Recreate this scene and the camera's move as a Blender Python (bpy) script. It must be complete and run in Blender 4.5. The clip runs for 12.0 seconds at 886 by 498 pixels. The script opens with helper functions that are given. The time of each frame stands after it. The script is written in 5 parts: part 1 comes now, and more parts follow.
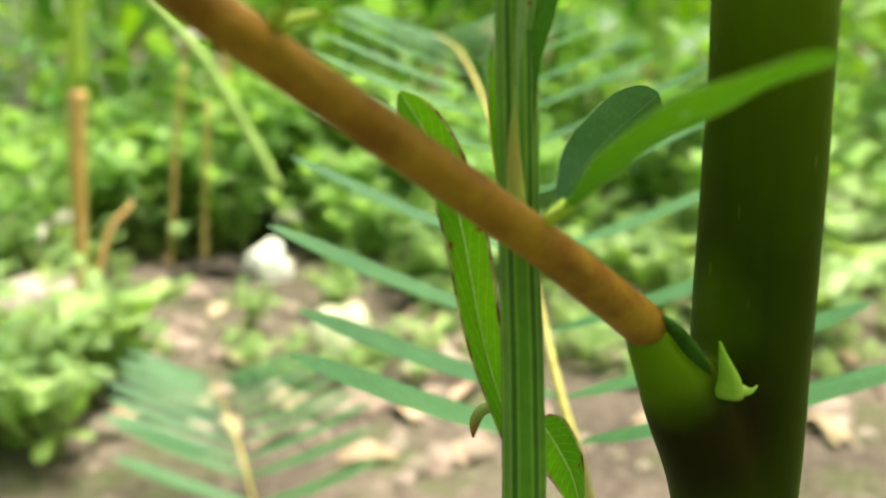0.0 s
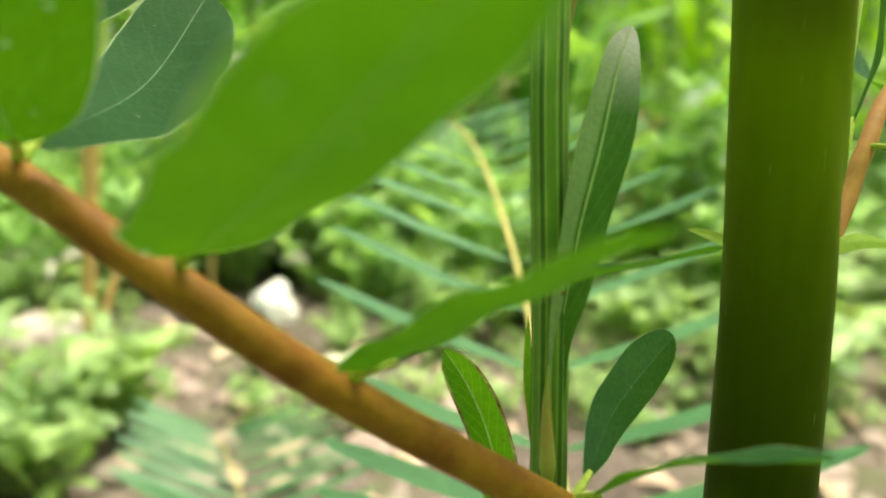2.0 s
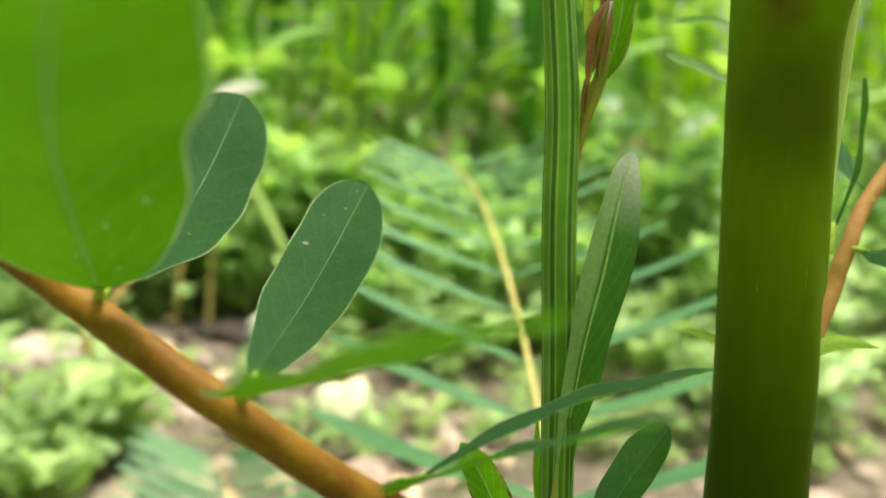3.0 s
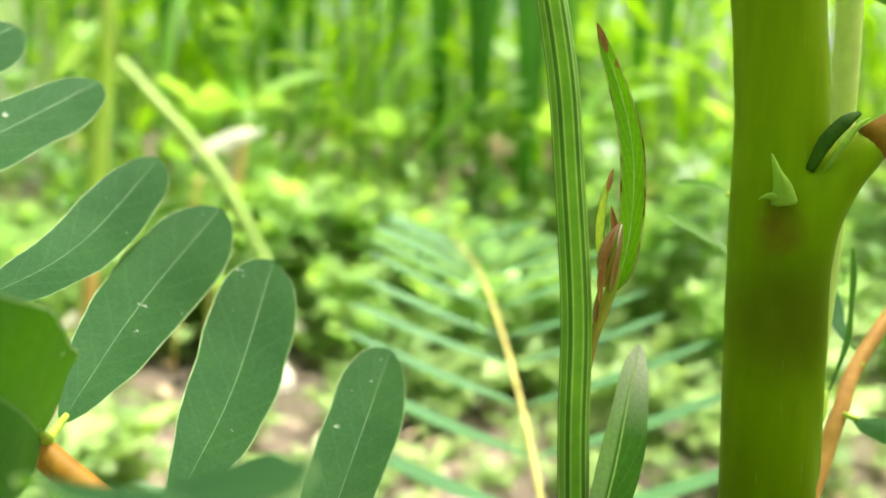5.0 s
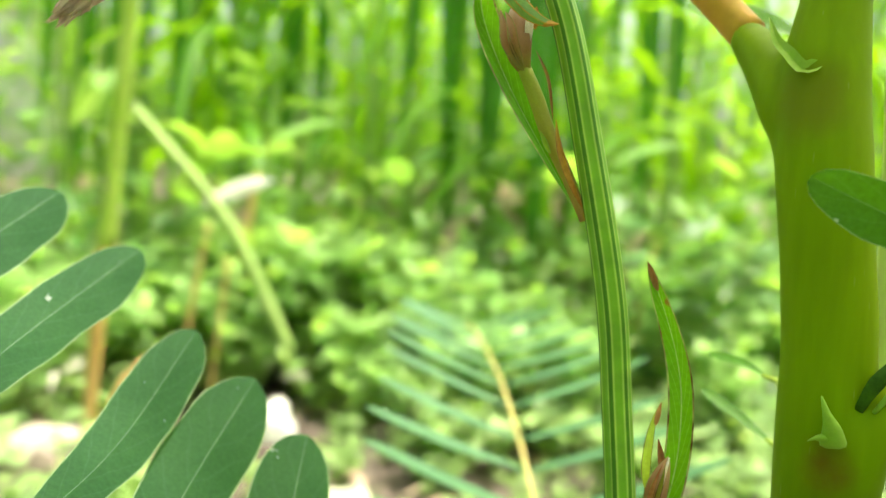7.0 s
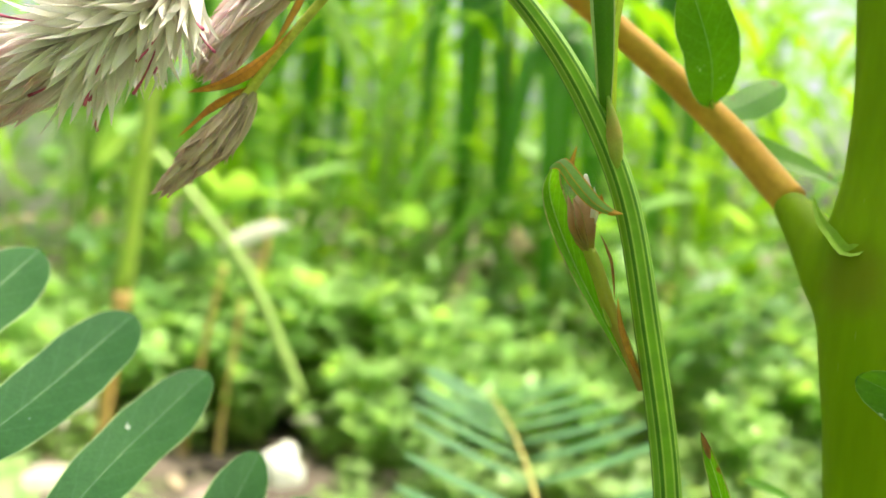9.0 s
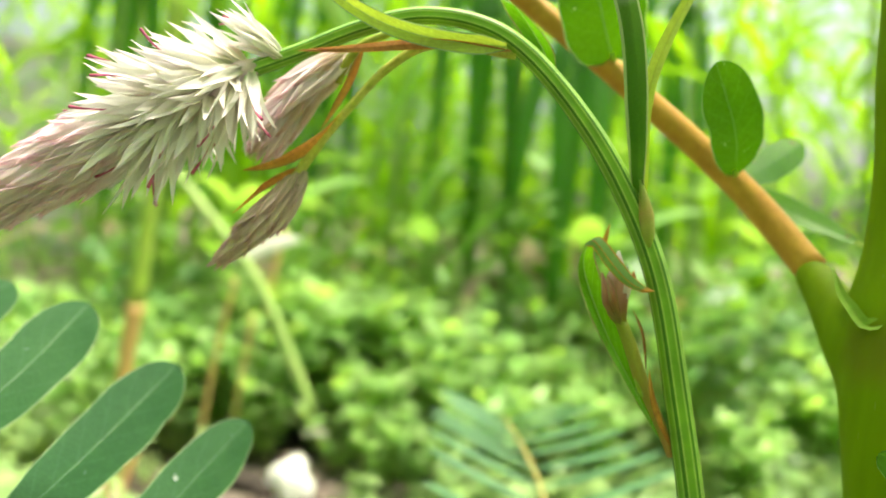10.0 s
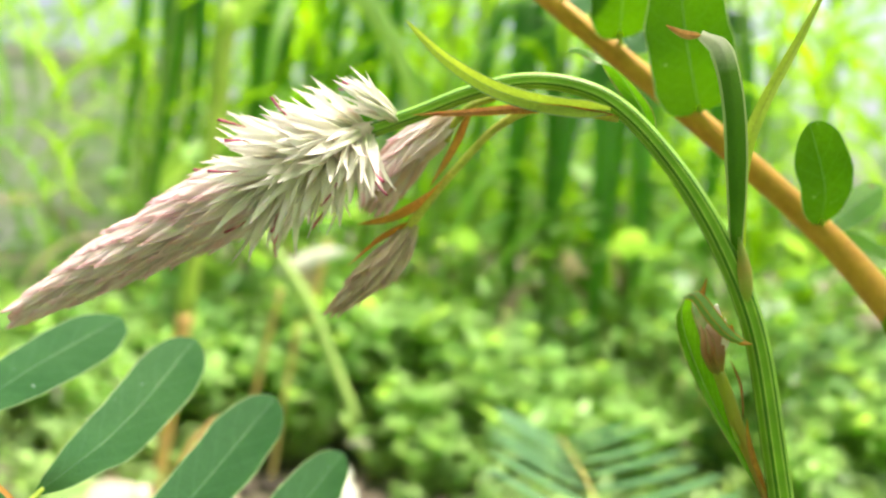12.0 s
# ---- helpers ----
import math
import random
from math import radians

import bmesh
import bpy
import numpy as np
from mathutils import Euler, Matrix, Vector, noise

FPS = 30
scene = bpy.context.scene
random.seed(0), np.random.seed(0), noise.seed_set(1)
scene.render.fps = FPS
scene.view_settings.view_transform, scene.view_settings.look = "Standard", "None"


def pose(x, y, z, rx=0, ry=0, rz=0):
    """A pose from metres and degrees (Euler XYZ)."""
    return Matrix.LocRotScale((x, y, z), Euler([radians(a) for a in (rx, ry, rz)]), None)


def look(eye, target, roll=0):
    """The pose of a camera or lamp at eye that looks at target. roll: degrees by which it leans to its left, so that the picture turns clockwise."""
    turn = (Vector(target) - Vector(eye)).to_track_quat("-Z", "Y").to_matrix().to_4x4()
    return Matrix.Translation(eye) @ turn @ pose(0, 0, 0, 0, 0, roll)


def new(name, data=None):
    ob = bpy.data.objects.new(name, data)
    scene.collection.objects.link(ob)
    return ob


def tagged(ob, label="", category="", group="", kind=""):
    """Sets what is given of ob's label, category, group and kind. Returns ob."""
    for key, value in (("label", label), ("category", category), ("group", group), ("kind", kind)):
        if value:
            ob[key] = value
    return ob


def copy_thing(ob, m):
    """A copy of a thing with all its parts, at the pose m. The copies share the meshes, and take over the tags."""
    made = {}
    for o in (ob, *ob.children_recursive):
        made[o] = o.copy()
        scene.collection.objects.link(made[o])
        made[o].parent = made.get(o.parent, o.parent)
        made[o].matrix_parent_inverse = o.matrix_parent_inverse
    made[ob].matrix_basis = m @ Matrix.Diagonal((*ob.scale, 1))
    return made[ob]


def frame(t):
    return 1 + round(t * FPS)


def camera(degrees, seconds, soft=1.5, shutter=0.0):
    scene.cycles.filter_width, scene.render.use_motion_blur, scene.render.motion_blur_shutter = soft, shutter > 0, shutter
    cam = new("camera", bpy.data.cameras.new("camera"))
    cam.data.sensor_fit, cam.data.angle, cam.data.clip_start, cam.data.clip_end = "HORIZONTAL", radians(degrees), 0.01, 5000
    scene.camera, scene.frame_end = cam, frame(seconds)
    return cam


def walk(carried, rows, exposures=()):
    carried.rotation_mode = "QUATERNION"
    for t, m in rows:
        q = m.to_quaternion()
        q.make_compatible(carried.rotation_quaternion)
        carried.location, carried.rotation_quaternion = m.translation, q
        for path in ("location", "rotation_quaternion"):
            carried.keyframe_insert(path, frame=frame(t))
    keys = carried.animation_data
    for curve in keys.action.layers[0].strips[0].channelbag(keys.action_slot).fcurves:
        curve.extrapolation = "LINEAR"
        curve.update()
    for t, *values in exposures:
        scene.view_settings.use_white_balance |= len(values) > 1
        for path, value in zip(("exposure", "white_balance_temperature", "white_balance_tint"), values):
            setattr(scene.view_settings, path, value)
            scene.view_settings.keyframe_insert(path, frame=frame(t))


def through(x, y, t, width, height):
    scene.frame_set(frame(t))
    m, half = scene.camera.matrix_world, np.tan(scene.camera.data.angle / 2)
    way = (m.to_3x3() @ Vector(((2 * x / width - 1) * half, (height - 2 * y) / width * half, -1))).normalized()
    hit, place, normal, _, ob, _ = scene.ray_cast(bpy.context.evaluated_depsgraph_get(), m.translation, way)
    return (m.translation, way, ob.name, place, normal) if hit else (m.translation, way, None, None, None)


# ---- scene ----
# camera and its way
cam = camera(54.8, 12.0)
cam.data.dof.use_dof = True
cam.data.dof.focus_distance = 0.116
cam.data.dof.aperture_fstop = 17.0
PATH = [
    (0.0, pose(0.0002, 0.0001, 0.4201, 77.00, 0, -0.00) @ pose(0, 0, 0, 0, 0, -0.00)),
    (0.5, pose(-0.0019, -0.0027, 0.4291, 77.62, 0, 0.14) @ pose(0, 0, 0, 0, 0, 0.14)),
    (1.0, pose(-0.0009, -0.0050, 0.4354, 78.23, 0, 0.13) @ pose(0, 0, 0, 0, 0, 0.60)),
    (1.5, pose(-0.0051, -0.0049, 0.4419, 78.67, 0, 0.13) @ pose(0, 0, 0, 0, 0, 1.45)),
    (2.0, pose(-0.0047, -0.0061, 0.4482, 79.18, 0, 0.21) @ pose(0, 0, 0, 0, 0, 1.37)),
    (2.5, pose(-0.0059, -0.0112, 0.4540, 80.05, 0, 0.08) @ pose(0, 0, 0, 0, 0, 1.99)),
    (3.0, pose(-0.0080, -0.0149, 0.4613, 80.56, 0, 0.02) @ pose(0, 0, 0, 0, 0, 2.11)),
    (3.2, pose(-0.0090, -0.0161, 0.4639, 80.74, 0, 0.08) @ pose(0, 0, 0, 0, 0, 2.12)),
    (4.8, pose(-0.0129, -0.0212, 0.4837, 82.77, 0, -0.06) @ pose(0, 0, 0, 0, 0, 2.37)),
    (5.0, pose(-0.0128, -0.0214, 0.4855, 82.80, 0, -0.17) @ pose(0, 0, 0, 0, 0, 2.31)),
    (5.5, pose(-0.0129, -0.0181, 0.4904, 83.32, 0, -0.17) @ pose(0, 0, 0, 0, 0, 2.49)),
    (6.0, pose(-0.0142, -0.0169, 0.4960, 83.92, 0, -0.19) @ pose(0, 0, 0, 0, 0, 2.92)),
    (6.5, pose(-0.0161, -0.0165, 0.5036, 84.86, 0, -0.02) @ pose(0, 0, 0, 0, 0, 3.53)),
    (7.0, pose(-0.0201, -0.0189, 0.5110, 85.41, 0, 0.28) @ pose(0, 0, 0, 0, 0, 3.63)),
    (9.0, pose(-0.0302, -0.0277, 0.5294, 87.91, 0, 1.07) @ pose(0, 0, 0, 0, 0, 4.91)),
    (9.5, pose(-0.0334, -0.0329, 0.5355, 88.26, 0, 1.46) @ pose(0, 0, 0, 0, 0, 4.90)),
    (10.0, pose(-0.0360, -0.0348, 0.5390, 88.46, 0, 1.63) @ pose(0, 0, 0, 0, 0, 5.17)),
    (10.5, pose(-0.0396, -0.0379, 0.5413, 88.86, 0, 2.03) @ pose(0, 0, 0, 0, 0, 5.47)),
    (11.0, pose(-0.0421, -0.0400, 0.5422, 88.66, 0, 2.87) @ pose(0, 0, 0, 0, 0, 5.65)),
    (11.4, pose(-0.0445, -0.0410, 0.5434, 88.74, 0, 3.29) @ pose(0, 0, 0, 0, 0, 5.38)),
    (12.0, pose(-0.0473, -0.0430, 0.5452, 88.81, 0, 4.22) @ pose(0, 0, 0, 0, 0, 5.41)),
]
EXPOSURES = [(0.0, 0.68, 7000, 4), (3.0, 0.58, 7000, 4), (5.0, 1.09, 7000, 4), (7.0, 1.11, 7000, 4), (9.0, 0.92, 7000, 4), (12.0, 0.89, 7000, 4)]
walk(cam, PATH, EXPOSURES)

# daylight: bright haze, soft high sun
world = bpy.data.worlds.new("world")
scene.world = world
world.use_nodes = True
wn = world.node_tree
sky = wn.nodes.new("ShaderNodeTexSky")
sky.sky_type = "NISHITA"
sky.sun_disc = False
sky.sun_elevation = radians(75)
sky.sun_rotation = radians(60)
sky.dust_density = 9.0
sky.air_density = 0.8
sky.ozone_density = 0.4
wn.nodes["Background"].inputs["Strength"].default_value = 0.205
wn.links.new(sky.outputs["Color"], wn.nodes["Background"].inputs["Color"])
sun_data = bpy.data.lights.new("sun", "SUN")
sun_data.energy = 3.65
sun_data.angle = radians(14)
sun_data.color = (1.0, 0.96, 0.88)
sun = new("sun", sun_data)
sun.matrix_world = look((0.9, 0.25, 4.0), (0, 0, 0))


# materials
def ramp(nt, fac, a, b, lo=0.3, hi=0.7):
    r = nt.nodes.new("ShaderNodeValToRGB")
    r.color_ramp.elements[0].position, r.color_ramp.elements[1].position = lo, hi
    r.color_ramp.elements[0].color, r.color_ramp.elements[1].color = (*a, 1), (*b, 1)
    nt.links.new(fac, r.inputs["Fac"])
    return r.outputs["Color"]


def noise_node(nt, vec, scale, detail=4.0, rough=0.55):
    n = nt.nodes.new("ShaderNodeTexNoise")
    n.inputs["Scale"].default_value, n.inputs["Detail"].default_value = scale, detail
    n.inputs["Roughness"].default_value = rough
    nt.links.new(vec, n.inputs["Vector"])
    return n.outputs["Fac"]


def mixed(nt, fac, a, b, kind="MIX"):
    m = nt.nodes.new("ShaderNodeMix")
    m.data_type, m.blend_type = "RGBA", kind
    for sock, v in ((m.inputs["Factor"], fac), (m.inputs["A"], a), (m.inputs["B"], b)):
        if isinstance(v, (int, float)):
            sock.default_value = v
        elif isinstance(v, tuple):
            sock.default_value = (*v, 1)
        else:
            nt.links.new(v, sock)
    return m.outputs["Result"]


def base_material(name, rough=0.5, spec=0.4):
    m = bpy.data.materials.new(name)
    m.use_nodes = True
    nt = m.node_tree
    p = nt.nodes["Principled BSDF"]
    p.inputs["Roughness"].default_value = rough
    p.inputs["Specular IOR Level"].default_value = spec
    return m, nt, p


def bump(nt, p, height, strength, dist):
    b = nt.nodes.new("ShaderNodeBump")
    b.inputs["Strength"].default_value, b.inputs["Distance"].default_value = strength, dist
    nt.links.new(height, b.inputs["Height"])
    nt.links.new(b.outputs["Normal"], p.inputs["Normal"])


def plain(name, a, b, scale, rough=0.55, spec=0.35, through=0.0, relief=0.3, dist=0.0003, stretch=(1, 1, 1), fine=6.0, vary=1.0):
    """Two-colour organic surface with coarse and fine mottling; through: share of light let through."""
    m, nt, p = base_material(name, rough, spec)
    geo = nt.nodes.new("ShaderNodeNewGeometry")
    mp = nt.nodes.new("ShaderNodeMapping")
    mp.inputs["Scale"].default_value = stretch
    nt.links.new(geo.outputs["Position"], mp.inputs["Vector"])
    vec = mp.outputs["Vector"]
    coarse = noise_node(nt, vec, scale)
    small = noise_node(nt, vec, scale * fine)
    col = ramp(nt, coarse, a, b, 0.35, 0.65)
    info = nt.nodes.new("ShaderNodeObjectInfo")
    tone = ramp(nt, small, (1 - 0.22 * vary,) * 3, (1 + 0.18 * vary,) * 3, 0.3, 0.7)
    col = mixed(nt, 1.0, col, tone, "MULTIPLY")
    each = ramp(nt, info.outputs["Random"], (1 - 0.18 * vary, 1 - 0.12 * vary, 1 - 0.2 * vary), (1 + 0.15 * vary, 1 + 0.08 * vary, 1 + 0.1 * vary), 0.0, 1.0)
    col = mixed(nt, 1.0, col, each, "MULTIPLY")
    nt.links.new(col, p.inputs["Base Color"])
    bump(nt, p, small, relief, dist)
    if through:
        tr = nt.nodes.new("ShaderNodeBsdfTranslucent")
        nt.links.new(col, tr.inputs["Color"])
        ms = nt.nodes.new("ShaderNodeMixShader")
        ms.inputs[0].default_value = through
        nt.links.new(p.outputs[0], ms.inputs[1])
        nt.links.new(tr.outputs[0], ms.inputs[2])
        nt.links.new(ms.outputs[0], nt.nodes["Material Output"].inputs["Surface"])
    return m


def leafy(name, top, under_light, through, rough=0.45, veins=0.25, vein_count=9.0, scale=160.0, spots=0.0, spot_color=(0.2, 0.05, 0.02), spec=0.4, spread=None, half=None):
    """Leaf blade: reflects one colour, lets light of another through; side veins follow the blade's own length and width."""
    m, nt, p = base_material(name, rough, spec)
    uv = nt.nodes.new("ShaderNodeUVMap")
    sep = nt.nodes.new("ShaderNodeSeparateXYZ")
    nt.links.new(uv.outputs["UV"], sep.inputs["Vector"])
    ab = nt.nodes.new("ShaderNodeMath")
    ab.operation = "ABSOLUTE"
    nt.links.new(sep.outputs["Y"], ab.inputs[0])
    sub = nt.nodes.new("ShaderNodeMath")
    sub.operation = "MULTIPLY_ADD"
    nt.links.new(ab.outputs[0], sub.inputs[0])
    sub.inputs[1].default_value = -0.22
    nt.links.new(sep.outputs["X"], sub.inputs[2])
    mul = nt.nodes.new("ShaderNodeMath")
    mul.operation = "MULTIPLY"
    nt.links.new(sub.outputs[0], mul.inputs[0])
    mul.inputs[1].default_value = vein_count
    geo = nt.nodes.new("ShaderNodeNewGeometry")
    nz = noise_node(nt, geo.outputs["Position"], scale, 5.0)
    wob = nt.nodes.new("ShaderNodeMath")
    wob.operation = "MULTIPLY_ADD"
    nt.links.new(nz, wob.inputs[0])
    wob.inputs[1].default_value = 0.7
    nt.links.new(mul.outputs[0], wob.inputs[2])
    pp = nt.nodes.new("ShaderNodeMath")
    pp.operation = "PINGPONG"
    nt.links.new(wob.outputs[0], pp.inputs[0])
    pp.inputs[1].default_value = 0.5
    line = ramp(nt, pp.outputs[0], (1, 1, 1), (0, 0, 0), 0.0, 0.09)
    lf = nt.nodes.new("ShaderNodeMath")
    lf.operation = "MULTIPLY"
    nt.links.new(line, lf.inputs[0])
    lf.inputs[1].default_value = veins
    big = noise_node(nt, geo.outputs["Position"], scale * 0.35, 3.0)
    tone = ramp(nt, big, (0.8, 0.86, 0.84), (1.18, 1.1, 1.12), 0.3, 0.7)
    fine = ramp(nt, noise_node(nt, geo.outputs["Position"], scale * 9, 2.0), (0.9, 0.9, 0.9), (1.1, 1.1, 1.1), 0.3, 0.7)
    tone = mixed(nt, 1.0, tone, fine, "MULTIPLY")
    info = nt.nodes.new("ShaderNodeObjectInfo")
    each = ramp(nt, info.outputs["Random"], (0.88, 0.9, 0.9), (1.12, 1.08, 1.05), 0.0, 1.0)
    tone = mixed(nt, 1.0, tone, each, "MULTIPLY")
    if spread:
        tone = mixed(nt, 1.0, tone, ramp(nt, geo.outputs["Random Per Island"], *spread, 0.0, 1.0), "MULTIPLY")
    pale = tuple(min(1.0, c * 1.5 + 0.05) for c in top)
    col = mixed(nt, lf.outputs[0], top, pale)
    if half:
        hs = nt.nodes.new("ShaderNodeMapRange")
        hs.inputs["From Min"].default_value, hs.inputs["From Max"].default_value = -0.14, -0.26
        nt.links.new(sep.outputs["Y"], hs.inputs["Value"])
        col = mixed(nt, hs.outputs[0], col, half)
        col = mixed(nt, ramp(nt, sep.outputs["X"], (0, 0, 0), (0.9, 0.9, 0.9), 0.74, 0.95), col, (0.52, 0.58, 0.48))
    col = mixed(nt, 1.0, col, tone, "MULTIPLY")
    if spots:
        sp = ramp(nt, noise_node(nt, geo.outputs["Position"], scale * 2.2, 2.0), (0, 0, 0), (1, 1, 1), 0.72 - spots * 0.1, 0.76)
        col = mixed(nt, sp, col, spot_color)
    nt.links.new(col, p.inputs["Base Color"])
    bump(nt, p, lf.outputs[0], 0.5, 0.0002)
    tcol = mixed(nt, 1.0, under_light, tone, "MULTIPLY")
    tcol = mixed(nt, lf.outputs[0], tcol, tuple(min(1.0, c * 1.25 + 0.04) for c in under_light))
    if spots:
        tcol = mixed(nt, sp, tcol, spot_color)
    tr = nt.nodes.new("ShaderNodeBsdfTranslucent")
    nt.links.new(tcol, tr.inputs["Color"])
    ms = nt.nodes.new("ShaderNodeMixShader")
    ms.inputs[0].default_value = through
    nt.links.new(p.outputs[0], ms.inputs[1])
    nt.links.new(tr.outputs[0], ms.inputs[2])
    nt.links.new(ms.outputs[0], nt.nodes["Material Output"].inputs["Surface"])
    return m


def petal_skin(name, stops, through=0.4, lines=5.0, depth=0.16):
    """Papery petal: colour changes from foot to tip, fine veins run along it, each piece has its own tone."""
    m = graded(name, stops, through=through, rough=0.45, grain=420.0)
    nt = m.node_tree
    uv = nt.nodes.new("ShaderNodeUVMap")
    sep = nt.nodes.new("ShaderNodeSeparateXYZ")
    nt.links.new(uv.outputs["UV"], sep.inputs["Vector"])
    mul = nt.nodes.new("ShaderNodeMath")
    mul.operation = "MULTIPLY"
    mul.inputs[1].default_value = lines
    nt.links.new(sep.outputs["Y"], mul.inputs[0])
    pp = nt.nodes.new("ShaderNodeMath")
    pp.operation = "PINGPONG"
    pp.inputs[1].default_value = 0.5
    nt.links.new(mul.outputs[0], pp.inputs[0])
    geo = nt.nodes.new("ShaderNodeNewGeometry")
    tone = ramp(nt, geo.outputs["Random Per Island"], (0.90, 0.87, 0.87), (1.04, 1.04, 1.04), 0.0, 1.0)
    vein = ramp(nt, pp.outputs[0], (1 - depth, 1 - depth * 1.2, 1 - depth * 1.3), (1.03, 1.03, 1.03), 0.05, 0.3)
    tone = mixed(nt, 1.0, tone, vein, "MULTIPLY")
    p = nt.nodes["Principled BSDF"]
    tr = nt.nodes["Translucent BSDF"]
    col = mixed(nt, 1.0, p.inputs["Base Color"].links[0].from_socket, tone, "MULTIPLY")
    nt.links.new(col, p.inputs["Base Color"])
    nt.links.new(col, tr.inputs["Color"])
    return m


def striped(name, pale, dark, body, count, rough=0.45):
    """Ridged herb stem: pale ribs and dark furrows round the stem, by its own coordinates."""
    m, nt, p = base_material(name, rough, 0.4)
    uv = nt.nodes.new("ShaderNodeUVMap")
    sep = nt.nodes.new("ShaderNodeSeparateXYZ")
    nt.links.new(uv.outputs["UV"], sep.inputs["Vector"])
    mul = nt.nodes.new("ShaderNodeMath")
    mul.operation = "MULTIPLY"
    nt.links.new(sep.outputs["Y"], mul.inputs[0])
    mul.inputs[1].default_value = count
    pp = nt.nodes.new("ShaderNodeMath")
    pp.operation = "PINGPONG"
    nt.links.new(mul.outputs[0], pp.inputs[0])
    pp.inputs[1].default_value = 0.5
    r = nt.nodes.new("ShaderNodeValToRGB")
    e = r.color_ramp.elements
    e[0].position, e[0].color = 0.10, (*dark, 1)
    e[1].position, e[1].color = 0.30, (*body, 1)
    k = e.new(0.18)
    k.color = (*pale, 1)
    nt.links.new(pp.outputs[0], r.inputs["Fac"])
    col = r.outputs["Color"]
    geo = nt.nodes.new("ShaderNodeNewGeometry")
    nz = noise_node(nt, geo.outputs["Position"], 260.0)
    col = mixed(nt, 1.0, col, ramp(nt, nz, (0.8, 0.82, 0.8), (1.15, 1.12, 1.1)), "MULTIPLY")
    # darker along the lower part of its length
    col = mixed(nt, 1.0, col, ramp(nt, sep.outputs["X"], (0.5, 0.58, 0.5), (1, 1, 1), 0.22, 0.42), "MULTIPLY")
    nt.links.new(col, p.inputs["Base Color"])
    bump(nt, p, noise_node(nt, geo.outputs["Position"], 2400.0), 0.25, 0.0001)
    return m


M = {}
M["leaflet"] = leafy("leaflet_blade", (0.036, 0.112, 0.050), (0.080, 0.245, 0.001), 0.48, rough=0.6, veins=0.14, vein_count=8, spec=0.07, spots=0.02, spot_color=(0.35, 0.45, 0.32))
M["rim"] = plain("leaf_rim", (0.18, 0.32, 0.12), (0.30, 0.44, 0.20), 300, through=0.35)
M["rib"] = plain("leaf_rib", (0.085, 0.20, 0.075), (0.12, 0.25, 0.09), 300, through=0.3)
M["rib_pale"] = plain("pale_leaf_rib", (0.24, 0.42, 0.11), (0.32, 0.50, 0.16), 300, through=0.35)
M["petiolule"] = plain("leaf_joint", (0.38, 0.56, 0.06), (0.48, 0.64, 0.10), 300, through=0.2)
M["stem_pale"] = plain("pale_stem", (0.56, 0.70, 0.20), (0.64, 0.76, 0.28), 60, rough=0.5, through=0.3, vary=0.3)
M["stalk"] = plain("brown_orange_stalk", (0.21, 0.088, 0.011), (0.315, 0.165, 0.018), 190, rough=0.55, spec=0.2, relief=0.3, vary=0.6)
M["stalk_young"] = plain("orange_stalk", (0.47, 0.24, 0.035), (0.56, 0.32, 0.055), 110, rough=0.5, spec=0.22, relief=0.12, vary=0.45)
M["stalk_back"] = plain("dull_orange_stalk", (0.33, 0.165, 0.045), (0.43, 0.24, 0.065), 110, rough=0.55, spec=0.2, relief=0.12, vary=0.5)
M["bud_green"] = plain("dark_green_bud", (0.018, 0.060, 0.004), (0.036, 0.10, 0.006), 260, rough=0.6, spec=0.15)
M["stipule"] = plain("stipule", (0.28, 0.48, 0.05), (0.34, 0.54, 0.08), 200, through=0.35, vary=0.3)
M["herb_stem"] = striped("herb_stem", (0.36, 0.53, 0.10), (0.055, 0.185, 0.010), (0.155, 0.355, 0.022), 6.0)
M["herb_leaf"] = leafy("herb_leaf", (0.08, 0.25, 0.015), (0.17, 0.46, 0.006), 0.45, veins=0.5, vein_count=12, spots=0.5)
M["herb_leaf_pale"] = leafy("herb_leaf_pale", (0.17, 0.31, 0.11), (0.22, 0.45, 0.04), 0.35, veins=0.4, vein_count=12, spots=0.2)
M["herb_leaf_turned"] = leafy("herb_leaf_turned", (0.045, 0.14, 0.022), (0.10, 0.30, 0.015), 0.3, veins=0.3, vein_count=12, spots=0.2, half=(0.24, 0.38, 0.16), spec=0.15)
M["herb_leaf_bright"] = leafy("herb_leaf_bright", (0.40, 0.55, 0.10), (0.50, 0.66, 0.05), 0.4, veins=0.4, vein_count=14)
M["red_rim"] = plain("brown_spotted_rim", (0.12, 0.055, 0.02), (0.40, 0.46, 0.17), 330, through=0.3)
M["red_bract"] = plain("red_bract", (0.32, 0.12, 0.05), (0.42, 0.24, 0.08), 240, through=0.25)
M["orange_bract"] = plain("orange_bract", (0.5, 0.2, 0.04), (0.6, 0.32, 0.06), 200, through=0.3)
M["yellow_stalk"] = plain("yellow_green_stalk", (0.36, 0.42, 0.06), (0.48, 0.5, 0.1), 200)
M["anther"] = plain("magenta_stamen", (0.42, 0.06, 0.16), (0.55, 0.12, 0.25), 500)
M["corn_leaf"] = leafy("corn_leaf", (0.11, 0.31, 0.02), (0.38, 0.73, 0.016), 0.5, veins=0.2, vein_count=0.0, scale=9.0, spread=((0.18, 0.25, 0.22), (1.6, 1.5, 1.6)))
